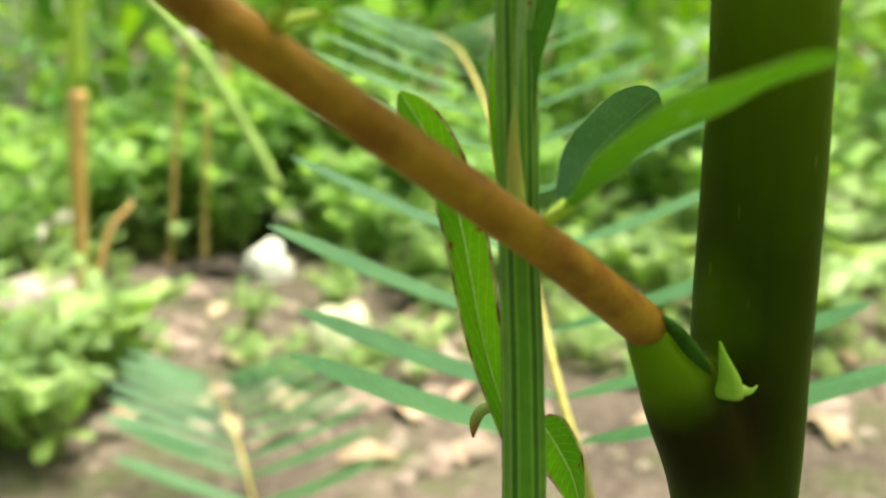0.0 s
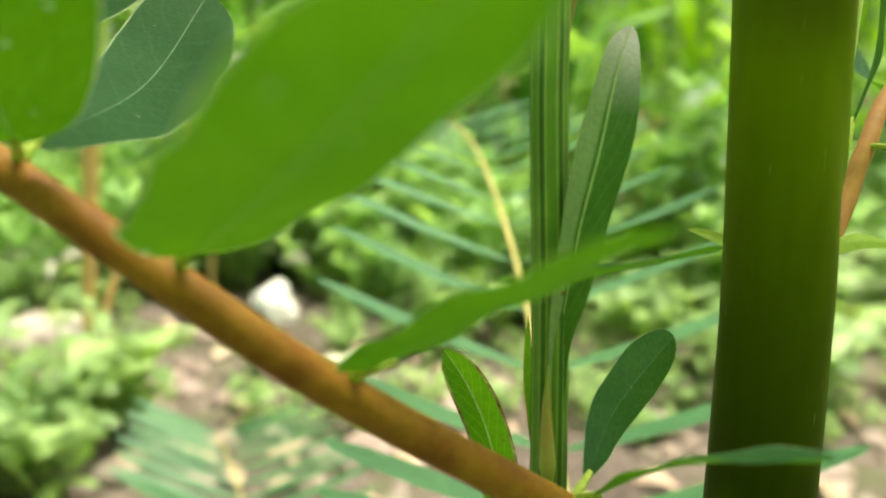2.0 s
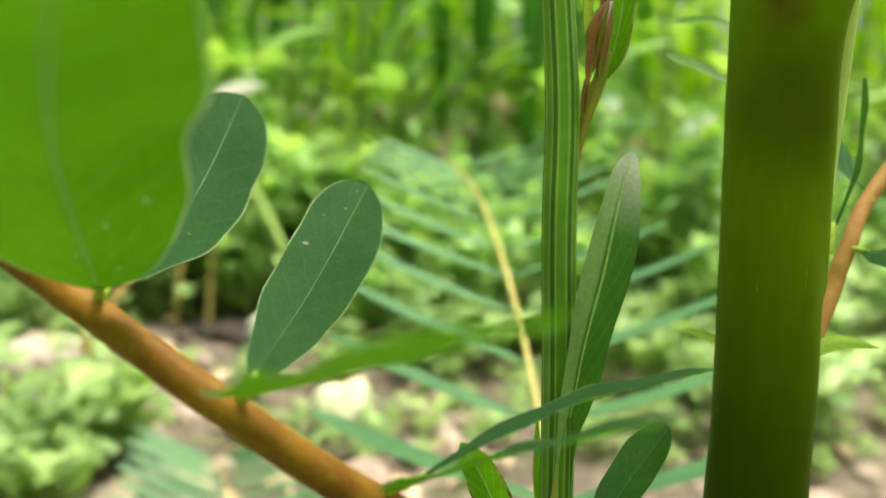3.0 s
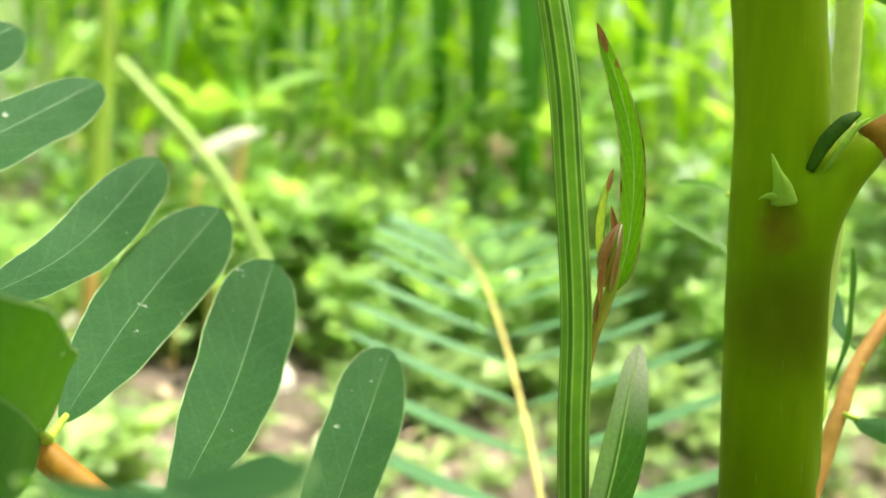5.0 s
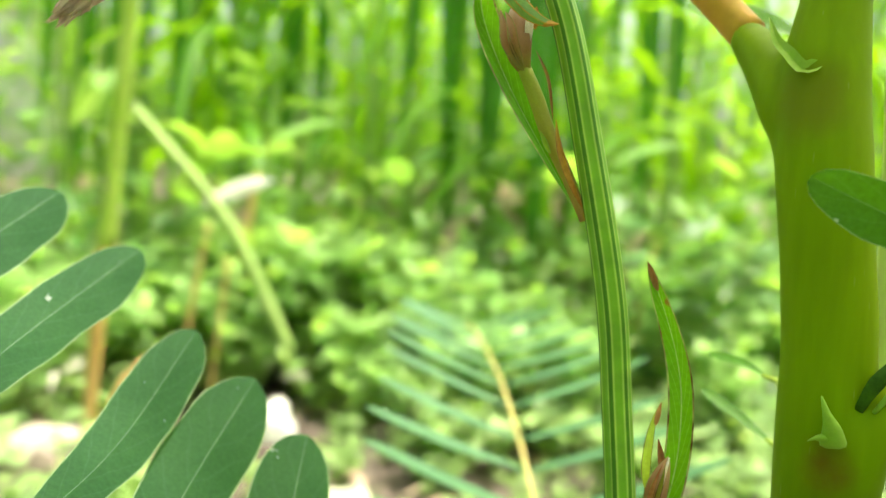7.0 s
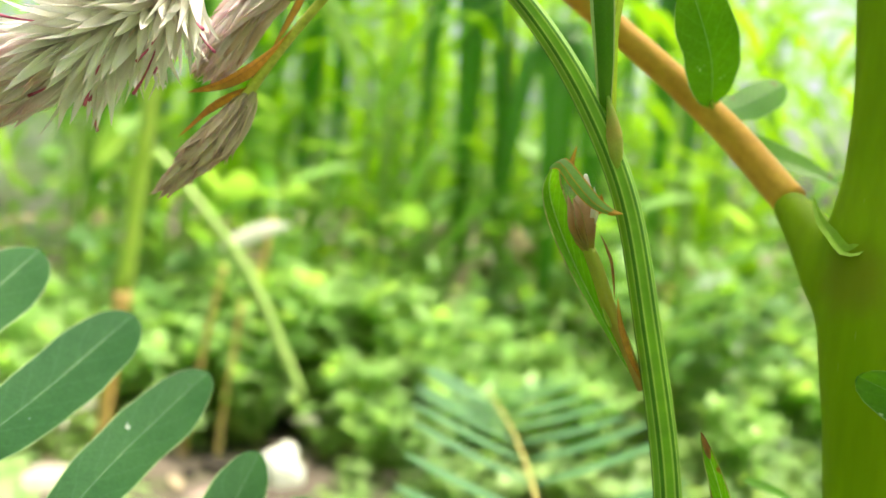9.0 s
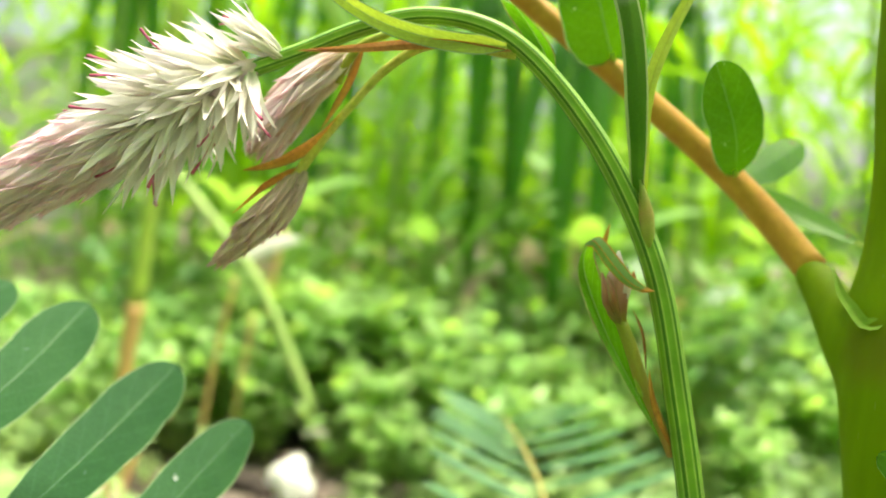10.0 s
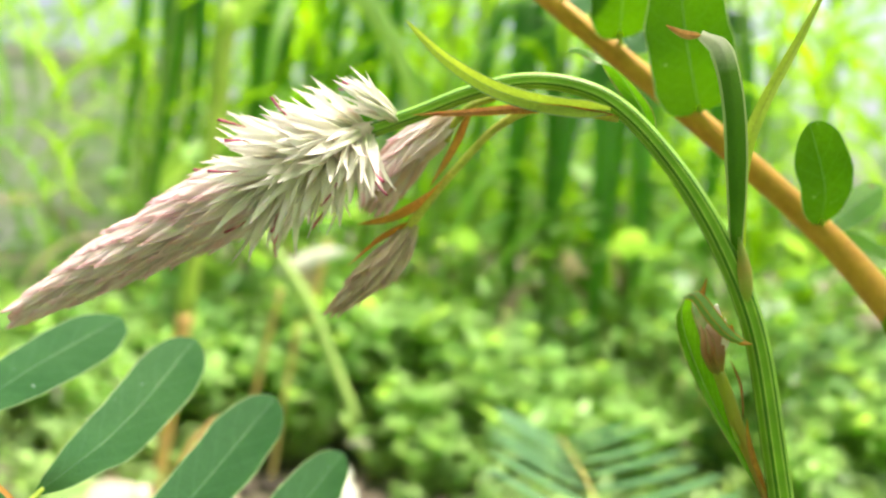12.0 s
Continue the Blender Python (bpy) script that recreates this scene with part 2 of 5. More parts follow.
# darker copy of the corn leaf, its shade put into the colour
M["corn_leaf_shaded"] = leafy("shaded_corn_leaf", (0.05, 0.19, 0.012), (0.13, 0.43, 0.006), 0.42, veins=0.15, vein_count=0.0, scale=9.0)
M["corn_rib"] = plain("corn_rib", (0.3, 0.45, 0.15), (0.4, 0.55, 0.2), 20, through=0.3)
M["corn_stalk"] = plain("corn_stalk", (0.16, 0.30, 0.05), (0.26, 0.40, 0.09), 14, stretch=(1, 1, 0.15))
M["dry_stalk"] = plain("dry_stalk", (0.66, 0.40, 0.13), (0.76, 0.54, 0.24), 16, stretch=(1, 1, 0.2))
M["green_cane"] = plain("green_cane", (0.30, 0.47, 0.12), (0.42, 0.58, 0.18), 18)
M["sheath"] = plain("leaf_sheath", (0.42, 0.62, 0.09), (0.52, 0.70, 0.14), 18, through=0.3)
M["dry_leaf"] = plain("dry_leaf", (0.30, 0.22, 0.14), (0.48, 0.38, 0.28), 40, rough=0.8)
M["bleached"] = plain("bleached_leaf", (0.66, 0.66, 0.56), (0.8, 0.8, 0.72), 30, rough=0.8)
M["weed_a"] = leafy("weed_leaf_light", (0.20, 0.40, 0.060), (0.38, 0.67, 0.045), 0.45, vein_count=6, scale=30.0, spread=((0.42, 0.52, 0.55), (1.55, 1.4, 2.8)))
M["weed_low"] = leafy("weed_leaf_dusty", (0.25, 0.40, 0.115), (0.40, 0.62, 0.085), 0.45, vein_count=6, scale=30.0, spread=((0.42, 0.52, 0.55), (1.5, 1.4, 1.9)))
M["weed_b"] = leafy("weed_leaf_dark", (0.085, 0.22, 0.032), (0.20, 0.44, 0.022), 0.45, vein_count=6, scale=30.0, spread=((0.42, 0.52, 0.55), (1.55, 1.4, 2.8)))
M["weed_c"] = leafy("feathery_weed", (0.28, 0.48, 0.12), (0.42, 0.70, 0.08), 0.45, vein_count=6, scale=30.0, spread=((0.6, 0.7, 0.7), (1.35, 1.25, 1.9)))
M["weed_stem"] = plain("weed_stem", (0.2, 0.3, 0.08), (0.3, 0.4, 0.12), 40)
M["fern_leaf"] = leafy("shade_leaflet", (0.066, 0.19, 0.082), (0.14, 0.37, 0.05), 0.4, vein_count=7, scale=80.0)
M["fern_stalk"] = plain("straw_stalk", (0.40, 0.36, 0.10), (0.48, 0.43, 0.14), 60)
M["rock"] = plain("pale_rock", (0.72, 0.71, 0.68), (0.88, 0.87, 0.85), 14, rough=0.85, relief=0.6, dist=0.004)
M["flat_rock"] = plain("dusty_rock", (0.42, 0.37, 0.33), (0.58, 0.53, 0.49), 14, rough=0.85, relief=0.6, dist=0.004)
M["pebble"] = plain("tan_pebble", (0.22, 0.185, 0.155), (0.33, 0.28, 0.24), 22, rough=0.9, relief=0.6, dist=0.003)
M["stone"] = plain("brown_stone", (0.17, 0.135, 0.11), (0.32, 0.26, 0.215), 22, rough=0.9, relief=0.6, dist=0.003)
M["wall"] = plain("limewash", (0.74, 0.74, 0.72), (0.86, 0.86, 0.84), 1.5, rough=0.9, dist=0.01)
M["wall_grey"] = plain("grey_plank", (0.42, 0.42, 0.41), (0.58, 0.57, 0.55), 2.5, rough=0.9, dist=0.01)


def soil_material():
    m, nt, p = base_material("soil", 0.95, 0.1)
    geo = nt.nodes.new("ShaderNodeNewGeometry")
    v = geo.outputs["Position"]
    c = ramp(nt, noise_node(nt, v, 2.2, 5.0), (0.085, 0.072, 0.060), (0.205, 0.172, 0.145), 0.35, 0.65)
    c = mixed(nt, 1.0, c, ramp(nt, noise_node(nt, v, 38.0, 6.0, 0.65), (0.62, 0.6, 0.58), (1.25, 1.22, 1.2), 0.3, 0.7), "MULTIPLY")
    vor = nt.nodes.new("ShaderNodeTexVoronoi")
    vor.inputs["Scale"].default_value = 55.0
    nt.links.new(v, vor.inputs["Vector"])
    c = mixed(nt, ramp(nt, vor.outputs["Distance"], (0.5, 0.5, 0.5), (0, 0, 0), 0.0, 0.35), c, (0.4, 0.33, 0.27))
    c = mixed(nt, ramp(nt, noise_node(nt, v, 8.0, 5.0, 0.65), (0, 0, 0), (0.7, 0.7, 0.7), 0.48, 0.66), c, (0.10, 0.14, 0.05))
    c = mixed(nt, ramp(nt, noise_node(nt, v, 17.0, 4.0, 0.6), (0, 0, 0), (0.5, 0.5, 0.5), 0.6, 0.72), c, (0.36, 0.31, 0.26))
    nt.links.new(c, p.inputs["Base Color"])
    bump(nt, p, noise_node(nt, v, 60.0, 8.0, 0.7), 0.8, 0.012)
    return m



# tints round the joints: place, full within, gone beyond, strength, colour
NODE_TINTS = [
    ((0.0323, 0.0940, 0.3765), 0.004, 0.013, 0.95, (0.022, 0.017, 0.003)),
    ((0.0239, 0.0934, 0.3890), 0.004, 0.0145, 1.0, (0.15, 0.26, 0.010)),
    ((0.0352, 0.0945, 0.4630), 0.003, 0.014, 0.65, (0.085, 0.088, 0.006)),
    ((0.0325, 0.0940, 0.4752), 0.0012, 0.0055, 0.75, (0.17, 0.085, 0.012)),
    ((0.0280, 0.1000, 0.5254), 0.002, 0.008, 0.6, (0.19, 0.17, 0.02)),
]


def stem_material():
    """Smooth bark: olive old growth with shade painted in lower down, a brown band at the upper joint, fresh growth
    above, pale specks.
    """
    m, nt, p = base_material("shrub_bark", 0.5, 0.08)
    geo = nt.nodes.new("ShaderNodeNewGeometry")
    v = geo.outputs["Position"]
    mp = nt.nodes.new("ShaderNodeMapping")
    mp.inputs["Scale"].default_value = (1, 1, 0.15)
    nt.links.new(v, mp.inputs["Vector"])
    streak = noise_node(nt, mp.outputs["Vector"], 420.0, 3.0)
    sep = nt.nodes.new("ShaderNodeSeparateXYZ")
    nt.links.new(v, sep.inputs["Vector"])
    wob = nt.nodes.new("ShaderNodeMath")
    wob.operation = "MULTIPLY_ADD"
    nt.links.new(noise_node(nt, v, 130.0, 3.0), wob.inputs[0])
    wob.inputs[1].default_value = 0.008
    nt.links.new(sep.outputs["Z"], wob.inputs[2])
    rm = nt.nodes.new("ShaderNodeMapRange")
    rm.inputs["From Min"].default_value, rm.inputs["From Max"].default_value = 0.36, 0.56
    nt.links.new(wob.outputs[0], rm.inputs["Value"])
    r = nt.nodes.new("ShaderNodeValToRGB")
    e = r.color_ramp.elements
    # lowest stops are darkened to carry the shade on the lower stem
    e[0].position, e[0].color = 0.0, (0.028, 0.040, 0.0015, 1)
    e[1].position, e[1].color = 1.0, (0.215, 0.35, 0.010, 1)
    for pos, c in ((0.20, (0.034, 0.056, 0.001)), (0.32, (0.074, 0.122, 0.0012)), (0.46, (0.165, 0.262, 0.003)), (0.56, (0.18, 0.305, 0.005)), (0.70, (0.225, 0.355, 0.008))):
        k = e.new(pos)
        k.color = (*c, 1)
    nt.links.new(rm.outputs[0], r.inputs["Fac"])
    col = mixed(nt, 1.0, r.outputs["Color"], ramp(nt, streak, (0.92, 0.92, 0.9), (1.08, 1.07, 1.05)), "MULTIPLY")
    vor = nt.nodes.new("ShaderNodeTexVoronoi")
    vor.inputs["Scale"].default_value = 620.0
    nt.links.new(mp.outputs["Vector"], vor.inputs["Vector"])
    col = mixed(nt, ramp(nt, vor.outputs["Distance"], (0.3, 0.3, 0.3), (0, 0, 0), 0.04, 0.10), col, (0.36, 0.42, 0.12))
    for at, near, far, most, tint in NODE_TINTS:
        dist = nt.nodes.new("ShaderNodeVectorMath")
        dist.operation = "DISTANCE"
        dist.inputs[1].default_value = at
        nt.links.new(v, dist.inputs[0])
        wd = nt.nodes.new("ShaderNodeMath")
        wd.operation = "MULTIPLY_ADD"
        nt.links.new(noise_node(nt, v, 260.0, 3.0), wd.inputs[0])
        wd.inputs[1].default_value = 0.003
        nt.links.new(dist.outputs["Value"], wd.inputs[2])
        mr = nt.nodes.new("ShaderNodeMapRange")
        mr.interpolation_type = "SMOOTHSTEP"
        for key, val in (("From Min", near + 0.0015), ("From Max", far + 0.0015), ("To Min", most), ("To Max", 0.0)):
            mr.inputs[key].default_value = val
        nt.links.new(wd.outputs[0], mr.inputs["Value"])
        col = mixed(nt, mr.outputs[0], col, tint)
    nt.links.new(col, p.inputs["Base Color"])
    bump(nt, p, streak, 0.12, 0.0002)
    tr = nt.nodes.new("ShaderNodeBsdfTranslucent")
    nt.links.new(col, tr.inputs["Color"])
    ms = nt.nodes.new("ShaderNodeMixShader")
    ms.inputs[0].default_value = 0.32
    nt.links.new(p.outputs[0], ms.inputs[1])
    nt.links.new(tr.outputs[0], ms.inputs[2])
    nt.links.new(ms.outputs[0], nt.nodes["Material Output"].inputs["Surface"])
    p.inputs["Sheen Weight"].default_value = 0.12
    p.inputs["Sheen Roughness"].default_value = 0.3
    p.inputs["Sheen Tint"].default_value = (0.35, 0.7, 0.03, 1)
    return m


def graded(name, stops, through=0.25, rough=0.5, grain=160.0):
    """Plant skin whose colour changes along the part, from its foot to its tip."""
    m, nt, p = base_material(name, rough, 0.22)
    uv = nt.nodes.new("ShaderNodeUVMap")
    sep = nt.nodes.new("ShaderNodeSeparateXYZ")
    nt.links.new(uv.outputs["UV"], sep.inputs["Vector"])
    geo = nt.nodes.new("ShaderNodeNewGeometry")
    nz = noise_node(nt, geo.outputs["Position"], grain, 3.0)
    wob = nt.nodes.new("ShaderNodeMath")
    wob.operation = "MULTIPLY_ADD"
    nt.links.new(nz, wob.inputs[0])
    wob.inputs[1].default_value = 0.16
    nt.links.new(sep.outputs["X"], wob.inputs[2])
    off = nt.nodes.new("ShaderNodeMath")
    off.operation = "SUBTRACT"
    nt.links.new(wob.outputs[0], off.inputs[0])
    off.inputs[1].default_value = 0.08
    r = nt.nodes.new("ShaderNodeValToRGB")
    e = r.color_ramp.elements
    e[0].position, e[0].color = stops[0][0], (*stops[0][1], 1)
    e[1].position, e[1].color = stops[-1][0], (*stops[-1][1], 1)
    for pos, c in stops[1:-1]:
        k = e.new(pos)
        k.color = (*c, 1)
    nt.links.new(off.outputs[0], r.inputs["Fac"])
    fine = noise_node(nt, geo.outputs["Position"], grain * 9, 3.0)
    col = mixed(nt, 1.0, r.outputs["Color"], ramp(nt, fine, (0.93, 0.93, 0.92), (1.07, 1.06, 1.05)), "MULTIPLY")
    nt.links.new(col, p.inputs["Base Color"])
    bump(nt, p, fine, 0.12, 0.0001)
    tr = nt.nodes.new("ShaderNodeBsdfTranslucent")
    nt.links.new(col, tr.inputs["Color"])
    ms = nt.nodes.new("ShaderNodeMixShader")
    ms.inputs[0].default_value = through
    nt.links.new(p.outputs[0], ms.inputs[1])
    nt.links.new(tr.outputs[0], ms.inputs[2])
    nt.links.new(ms.outputs[0], nt.nodes["Material Output"].inputs["Surface"])
    return m


M["soil"] = soil_material()
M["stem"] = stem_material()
M["bud_skin"] = graded("bud_skin", ((0.0, (0.34, 0.36, 0.06)), (0.25, (0.36, 0.20, 0.09)), (0.55, (0.55, 0.32, 0.24)), (0.8, (0.85, 0.70, 0.66)), (1.0, (0.94, 0.90, 0.88))), through=0.3, grain=500.0)
M["sepal"] = graded("sepal", ((0.0, (0.30, 0.30, 0.07)), (0.35, (0.38, 0.19, 0.09)), (1.0, (0.56, 0.32, 0.24))), through=0.3, grain=500.0)
M["shoot_stalk"] = graded("shoot_stalk", ((0.0, (0.42, 0.26, 0.08)), (0.25, (0.40, 0.32, 0.07)), (0.7, (0.36, 0.38, 0.06)), (1.0, (0.34, 0.40, 0.06))), through=0.25, grain=400.0)
M["tepal_white"] = petal_skin("white_tepal", ((0.0, (0.58, 0.62, 0.42)), (0.25, (0.86, 0.86, 0.79)), (0.8, (0.91, 0.91, 0.90)), (1.0, (0.90, 0.78, 0.84))), 0.45, depth=0.12)
M["tepal_pink"] = petal_skin("pink_tepal", ((0.0, (0.90, 0.80, 0.80)), (0.35, (0.96, 0.93, 0.94)), (0.75, (0.96, 0.83, 0.89)), (1.0, (0.89, 0.62, 0.72))), 0.5, depth=0.16)
M["tepal_dull"] = petal_skin("dull_tepal", ((0.0, (0.46, 0.42, 0.26)), (0.3, (0.78, 0.66, 0.58)), (0.75, (0.82, 0.68, 0.62)), (1.0, (0.60, 0.38, 0.36))), 0.35, depth=0.26)
M["bracteole"] = petal_skin("bracteole", ((0.0, (0.60, 0.58, 0.36)), (0.5, (0.84, 0.74, 0.64)), (1.0, (0.88, 0.68, 0.66))), 0.4)
M["folded_leaf"] = graded("folded_leaf", ((0.0, (0.12, 0.27, 0.03)), (0.35, (0.06, 0.175, 0.015)), (0.68, (0.09, 0.21, 0.03)), (0.84, (0.46, 0.52, 0.40)), (1.0, (0.62, 0.64, 0.54))), through=0.3, grain=300.0)
M["folded_rim"] = graded("folded_rim", ((0.0, (0.34, 0.46, 0.16)), (0.7, (0.40, 0.50, 0.26)), (1.0, (0.72, 0.73, 0.64))), through=0.3, grain=300.0)
M["withered"] = graded("withered_tip", ((0.0, (0.22, 0.36, 0.06)), (0.5, (0.42, 0.50, 0.22)), (0.75, (0.36, 0.26, 0.10)), (1.0, (0.12, 0.05, 0.02))), through=0.25, grain=500.0)
M["axil"] = graded("axil", ((0.0, (0.26, 0.42, 0.05)), (0.35, (0.46, 0.49, 0.13)), (0.55, (0.42, 0.36, 0.10)), (1.0, (0.20, 0.34, 0.05))), through=0.25, grain=400.0)


# mesh helpers
def V(p):
    return Vector(p)


def spline(pts, n):
    """n + 1 points along a smooth curve through pts."""
    pts = [Vector(p) for p in pts]
    if len(pts) == 2:
        return [pts[0].lerp(pts[1], i / n) for i in range(n + 1)]
    ext = [2 * pts[0] - pts[1], *pts, 2 * pts[-1] - pts[-2]]
    segs = len(pts) - 1
    out = []
    for i in range(n + 1):
        u = i / n * segs
        k = min(int(u), segs - 1)
        t = u - k
        a, b, c, d = ext[k:k + 4]
        out.append(0.5 * (2 * b + (c - a) * t + (2 * a - 5 * b + 4 * c - d) * t * t + (3 * b - a - 3 * c + d) * t ** 3))
    return out


def along(values, u):
    k = u * (len(values) - 1)
    i = min(int(k), len(values) - 2) if len(values) > 1 else 0
    return values[0] if len(values) == 1 else values[i] + (values[i + 1] - values[i]) * (k - i)


class Shape:
    """Gathers vertices, faces, slots and blade coordinates of one mesh."""

    def __init__(self):
        self.v, self.f, self.m, self.uv = [], [], [], []

    def add(self, verts, faces, slots, uvs):
        o = len(self.v)
        self.v += [tuple(p) for p in verts]
        self.f += [tuple(i + o for i in f) for f in faces]
        self.m += slots
        self.uv += uvs
        return self

    def mesh(self, name, mats):
        me = bpy.data.meshes.new(name)
        me.from_pydata(self.v, [], self.f)
        for mat in mats:
            me.materials.append(mat)
        me.polygons.foreach_set("material_index", self.m)
        me.polygons.foreach_set("use_smooth", [True] * len(self.f))
        layer = me.uv_layers.new(name="UVMap")
        loops = np.empty(len(me.loops), dtype=np.int32)
        me.loops.foreach_get("vertex_index", loops)
        layer.data.foreach_set("uv", np.array(self.uv, dtype=np.float32)[loops].ravel())
        me.update()
        return me


def tube(sh, pts, radii, n=20, sides=12, slot=0, ribs=0, rib_depth=0.0, wobble=0.0):
    c = spline(pts, n)
    side = None
    verts, uvs, faces = [], [], []
    for i, p in enumerate(c):
        tan = (c[min(i + 1, n)] - c[max(i - 1, 0)]).normalized()
        if side is None:
            side = tan.cross(Vector((0, 1, 0)) if abs(tan.y) < 0.9 else Vector((1, 0, 0))).normalized()
        side = (side - tan * side.dot(tan)).normalized()
        up = tan.cross(side)
        r = along(radii, i / n)
        if wobble:
            r *= 1 + wobble * noise.noise(p * 120)
        for k in range(sides + 1):
            a = 2 * math.pi * k / sides
            rr = r * (1 + rib_depth * math.cos(ribs * a)) if ribs else r
            verts.append(p + side * (rr * math.cos(a)) + up * (rr * math.sin(a)))
            uvs.append((i / n, k / sides))
    w = sides + 1
    for i in range(n):
        for k in range(sides):
            a = i * w + k
            faces.append((a, a + 1, a + 1 + w, a + w))
    faces.append(tuple(range(sides - 1, -1, -1)))
    faces.append(tuple(n * w + k for k in range(sides)))
    return sh.add(verts, faces, [slot] * len(faces), uvs)


COLS = (-1.0, -0.965, -0.5, -0.014, 0.014, 0.5, 0.965, 1.0)


def oval(u):
    """Outline of an oblong leaflet with a blunt tip."""
    return (1 - abs(2 * u ** 1.1 - 1) ** 2.3) ** 0.5 * (0.74 + 0.26 * u) if 0 < u < 1 else 0.0


def obovate(u):
    """Outline of an oblong leaflet, broadest in its outer third, with a rounded tip."""
    return (1 - abs(2 * u ** 1.28 - 1) ** 2.7) ** 0.5 * (0.50 + 0.52 * u) if 0 < u < 1 else 0.0


def broad(u):
    """Outline of a broad leaflet with a rounded foot."""
    return (1 - abs(2 * u ** 0.86 - 1) ** 2.9) ** 0.5 if 0 < u < 1 else 0.0


def lance(u):
    return max(0.0, math.sin(math.pi * u ** 0.75)) ** 0.85 if 0 < u < 1 else 0.0


def thorn(u):
    return (1 - u) ** 0.75 * (0.8 + 0.2 * min(1.0, u * 8))


def blunt(u):
    return (0.45 + 0.55 * math.sin(math.pi / 2 * min(1.0, u * 1.8))) * (1 - u ** 9) ** 0.6


def widening(u):
    return (0.14 + 0.86 * math.sin(math.pi / 2 * min(1.0, u * 1.35)) ** 1.3) * (1 - u ** 6) ** 0.7


def upright(u):
    return (0.3 + 0.7 * min(1.0, u * 2.4)) * (1 - 0.55 * max(0.0, u - 0.8) / 0.2)


def strap(u):
    return min(1.0, u * 6 + 0.35) * (1 - u ** 3) ** 0.8


def blade(sh, pts, width, side, outline=oval, n=14, fold=0.12, wave=0.0, curl=0.0, slots=(0, 1, 2), seed=0.0, twist=0.0, cols=COLS, even=True, ragged=0.0, edge=0.92):
    """A leaf blade along pts; side: the way its width lies; fold: how far the halves rise from the rib."""
    c = spline(pts, 96)
    s0 = Vector(side)
    verts, uvs, faces, ms = [], [], [], []
    w = len(cols)
    for i in range(n + 1):
        u = 0.5 - 0.5 * math.cos(math.pi * i / n) if even else i / n
        q = round(u * 96)
        p = c[q]
        tan = (c[min(q + 3, 96)] - c[max(q - 3, 0)]).normalized()
        s = (s0 - tan * s0.dot(tan)).normalized()
        nm = s.cross(tan)
        if twist:
            a = twist * u
            s, nm = s * math.cos(a) + nm * math.sin(a), nm * math.cos(a) - s * math.sin(a)
        h = width / 2 * max(outline(u), 0.02)
        for v in cols:
            if ragged:
                h = width / 2 * max(outline(u), 0.02) * (1 + ragged * noise.noise((u * 7, seed * 3.1, 2.0 if v > 0 else 9.0)))
            lift = fold * abs(v) * h + curl * v * v * h
            lift += wave * h * math.sin(u * 17 + seed + (1.7 if v > 0 else 0)) * v * v
            if abs(v) < 0.06:
                lift -= 0.00025 * min(1, width * 60)
            verts.append(p + s * (v * h) + nm * lift)
            uvs.append((u, v))
    for i in range(n):
        for k in range(w - 1):
            a = i * w + k
            faces.append((a, a + 1, a + 1 + w, a + w))
            mid = abs(cols[k] + cols[k + 1]) / 2
            ms.append(slots[1] if mid < 0.03 else slots[2] if mid > edge else slots[0])
    return sh.add(verts, faces, ms, uvs)


def thing(name, label, category, group="", kind="", at=(0, 0, 0)):
    e = new(name)
    e.location = at
    e.empty_display_size = 0.01
    return tagged(e, label, category, group, kind)


def part(name, sh, mats, parent, label=""):
    """Links a shape, given in world places, as one mesh under a thing or a part that stands unturned."""
    me = sh if isinstance(sh, bpy.types.Mesh) else sh.mesh(name, mats)
    ob = new(name, me)
    ob.parent = parent
    if not isinstance(sh, bpy.types.Mesh):
        top = Vector((0, 0, 0))
        q = parent
        while q:
            top += q.location
            q = q.parent
        me.transform(Matrix.Translation(-top))
    if label:
        ob["label"] = label
    return ob


def edge_side(base, tip, eye):
    """Width direction of a blade whose plane runs through eye."""
    a = (V(tip) - V(base)).normalized()
    d = V(eye) - V(base)
    return (d - a * d.dot(a)).normalized()


# ground and far setting
def ground_height(x, y):
    return 0.012 * noise.noise((x * 1.3, y * 1.3, 0)) + 0.006 * noise.noise((x * 7, y * 7, 3)) - 0.004


def ground():
    xs = [-60, -25, -10, -5] + [-3 + i * 0.05 for i in range(121)] + [5, 10, 25, 60]
    ys = [-30, -10, -3, -1] + [-0.4 + i * 0.05 for i in range(91)] + [4.6, 5.5, 7, 10, 16, 30, 80, 300, 1500]
    sh = Shape()
    verts = [(x * (1 + max(0, y - 30) / 60), y, ground_height(x, y) if abs(x) < 4 and -1 < y < 5 else -0.004) for y in ys for x in xs]
    w = len(xs)
    faces = [(j * w + i, j * w + i + 1, (j + 1) * w + i + 1, (j + 1) * w + i) for j in range(len(ys) - 1) for i in range(w - 1)]
    sh.add(verts, faces, [0] * len(faces), [(x, y) for y in ys for x in xs])
    ob = new("ground", sh.mesh("ground", [M["soil"]]))
    tagged(ob, "dry grey-brown garden soil with crumbs and pebbles", "soil", kind="structure")


ground()

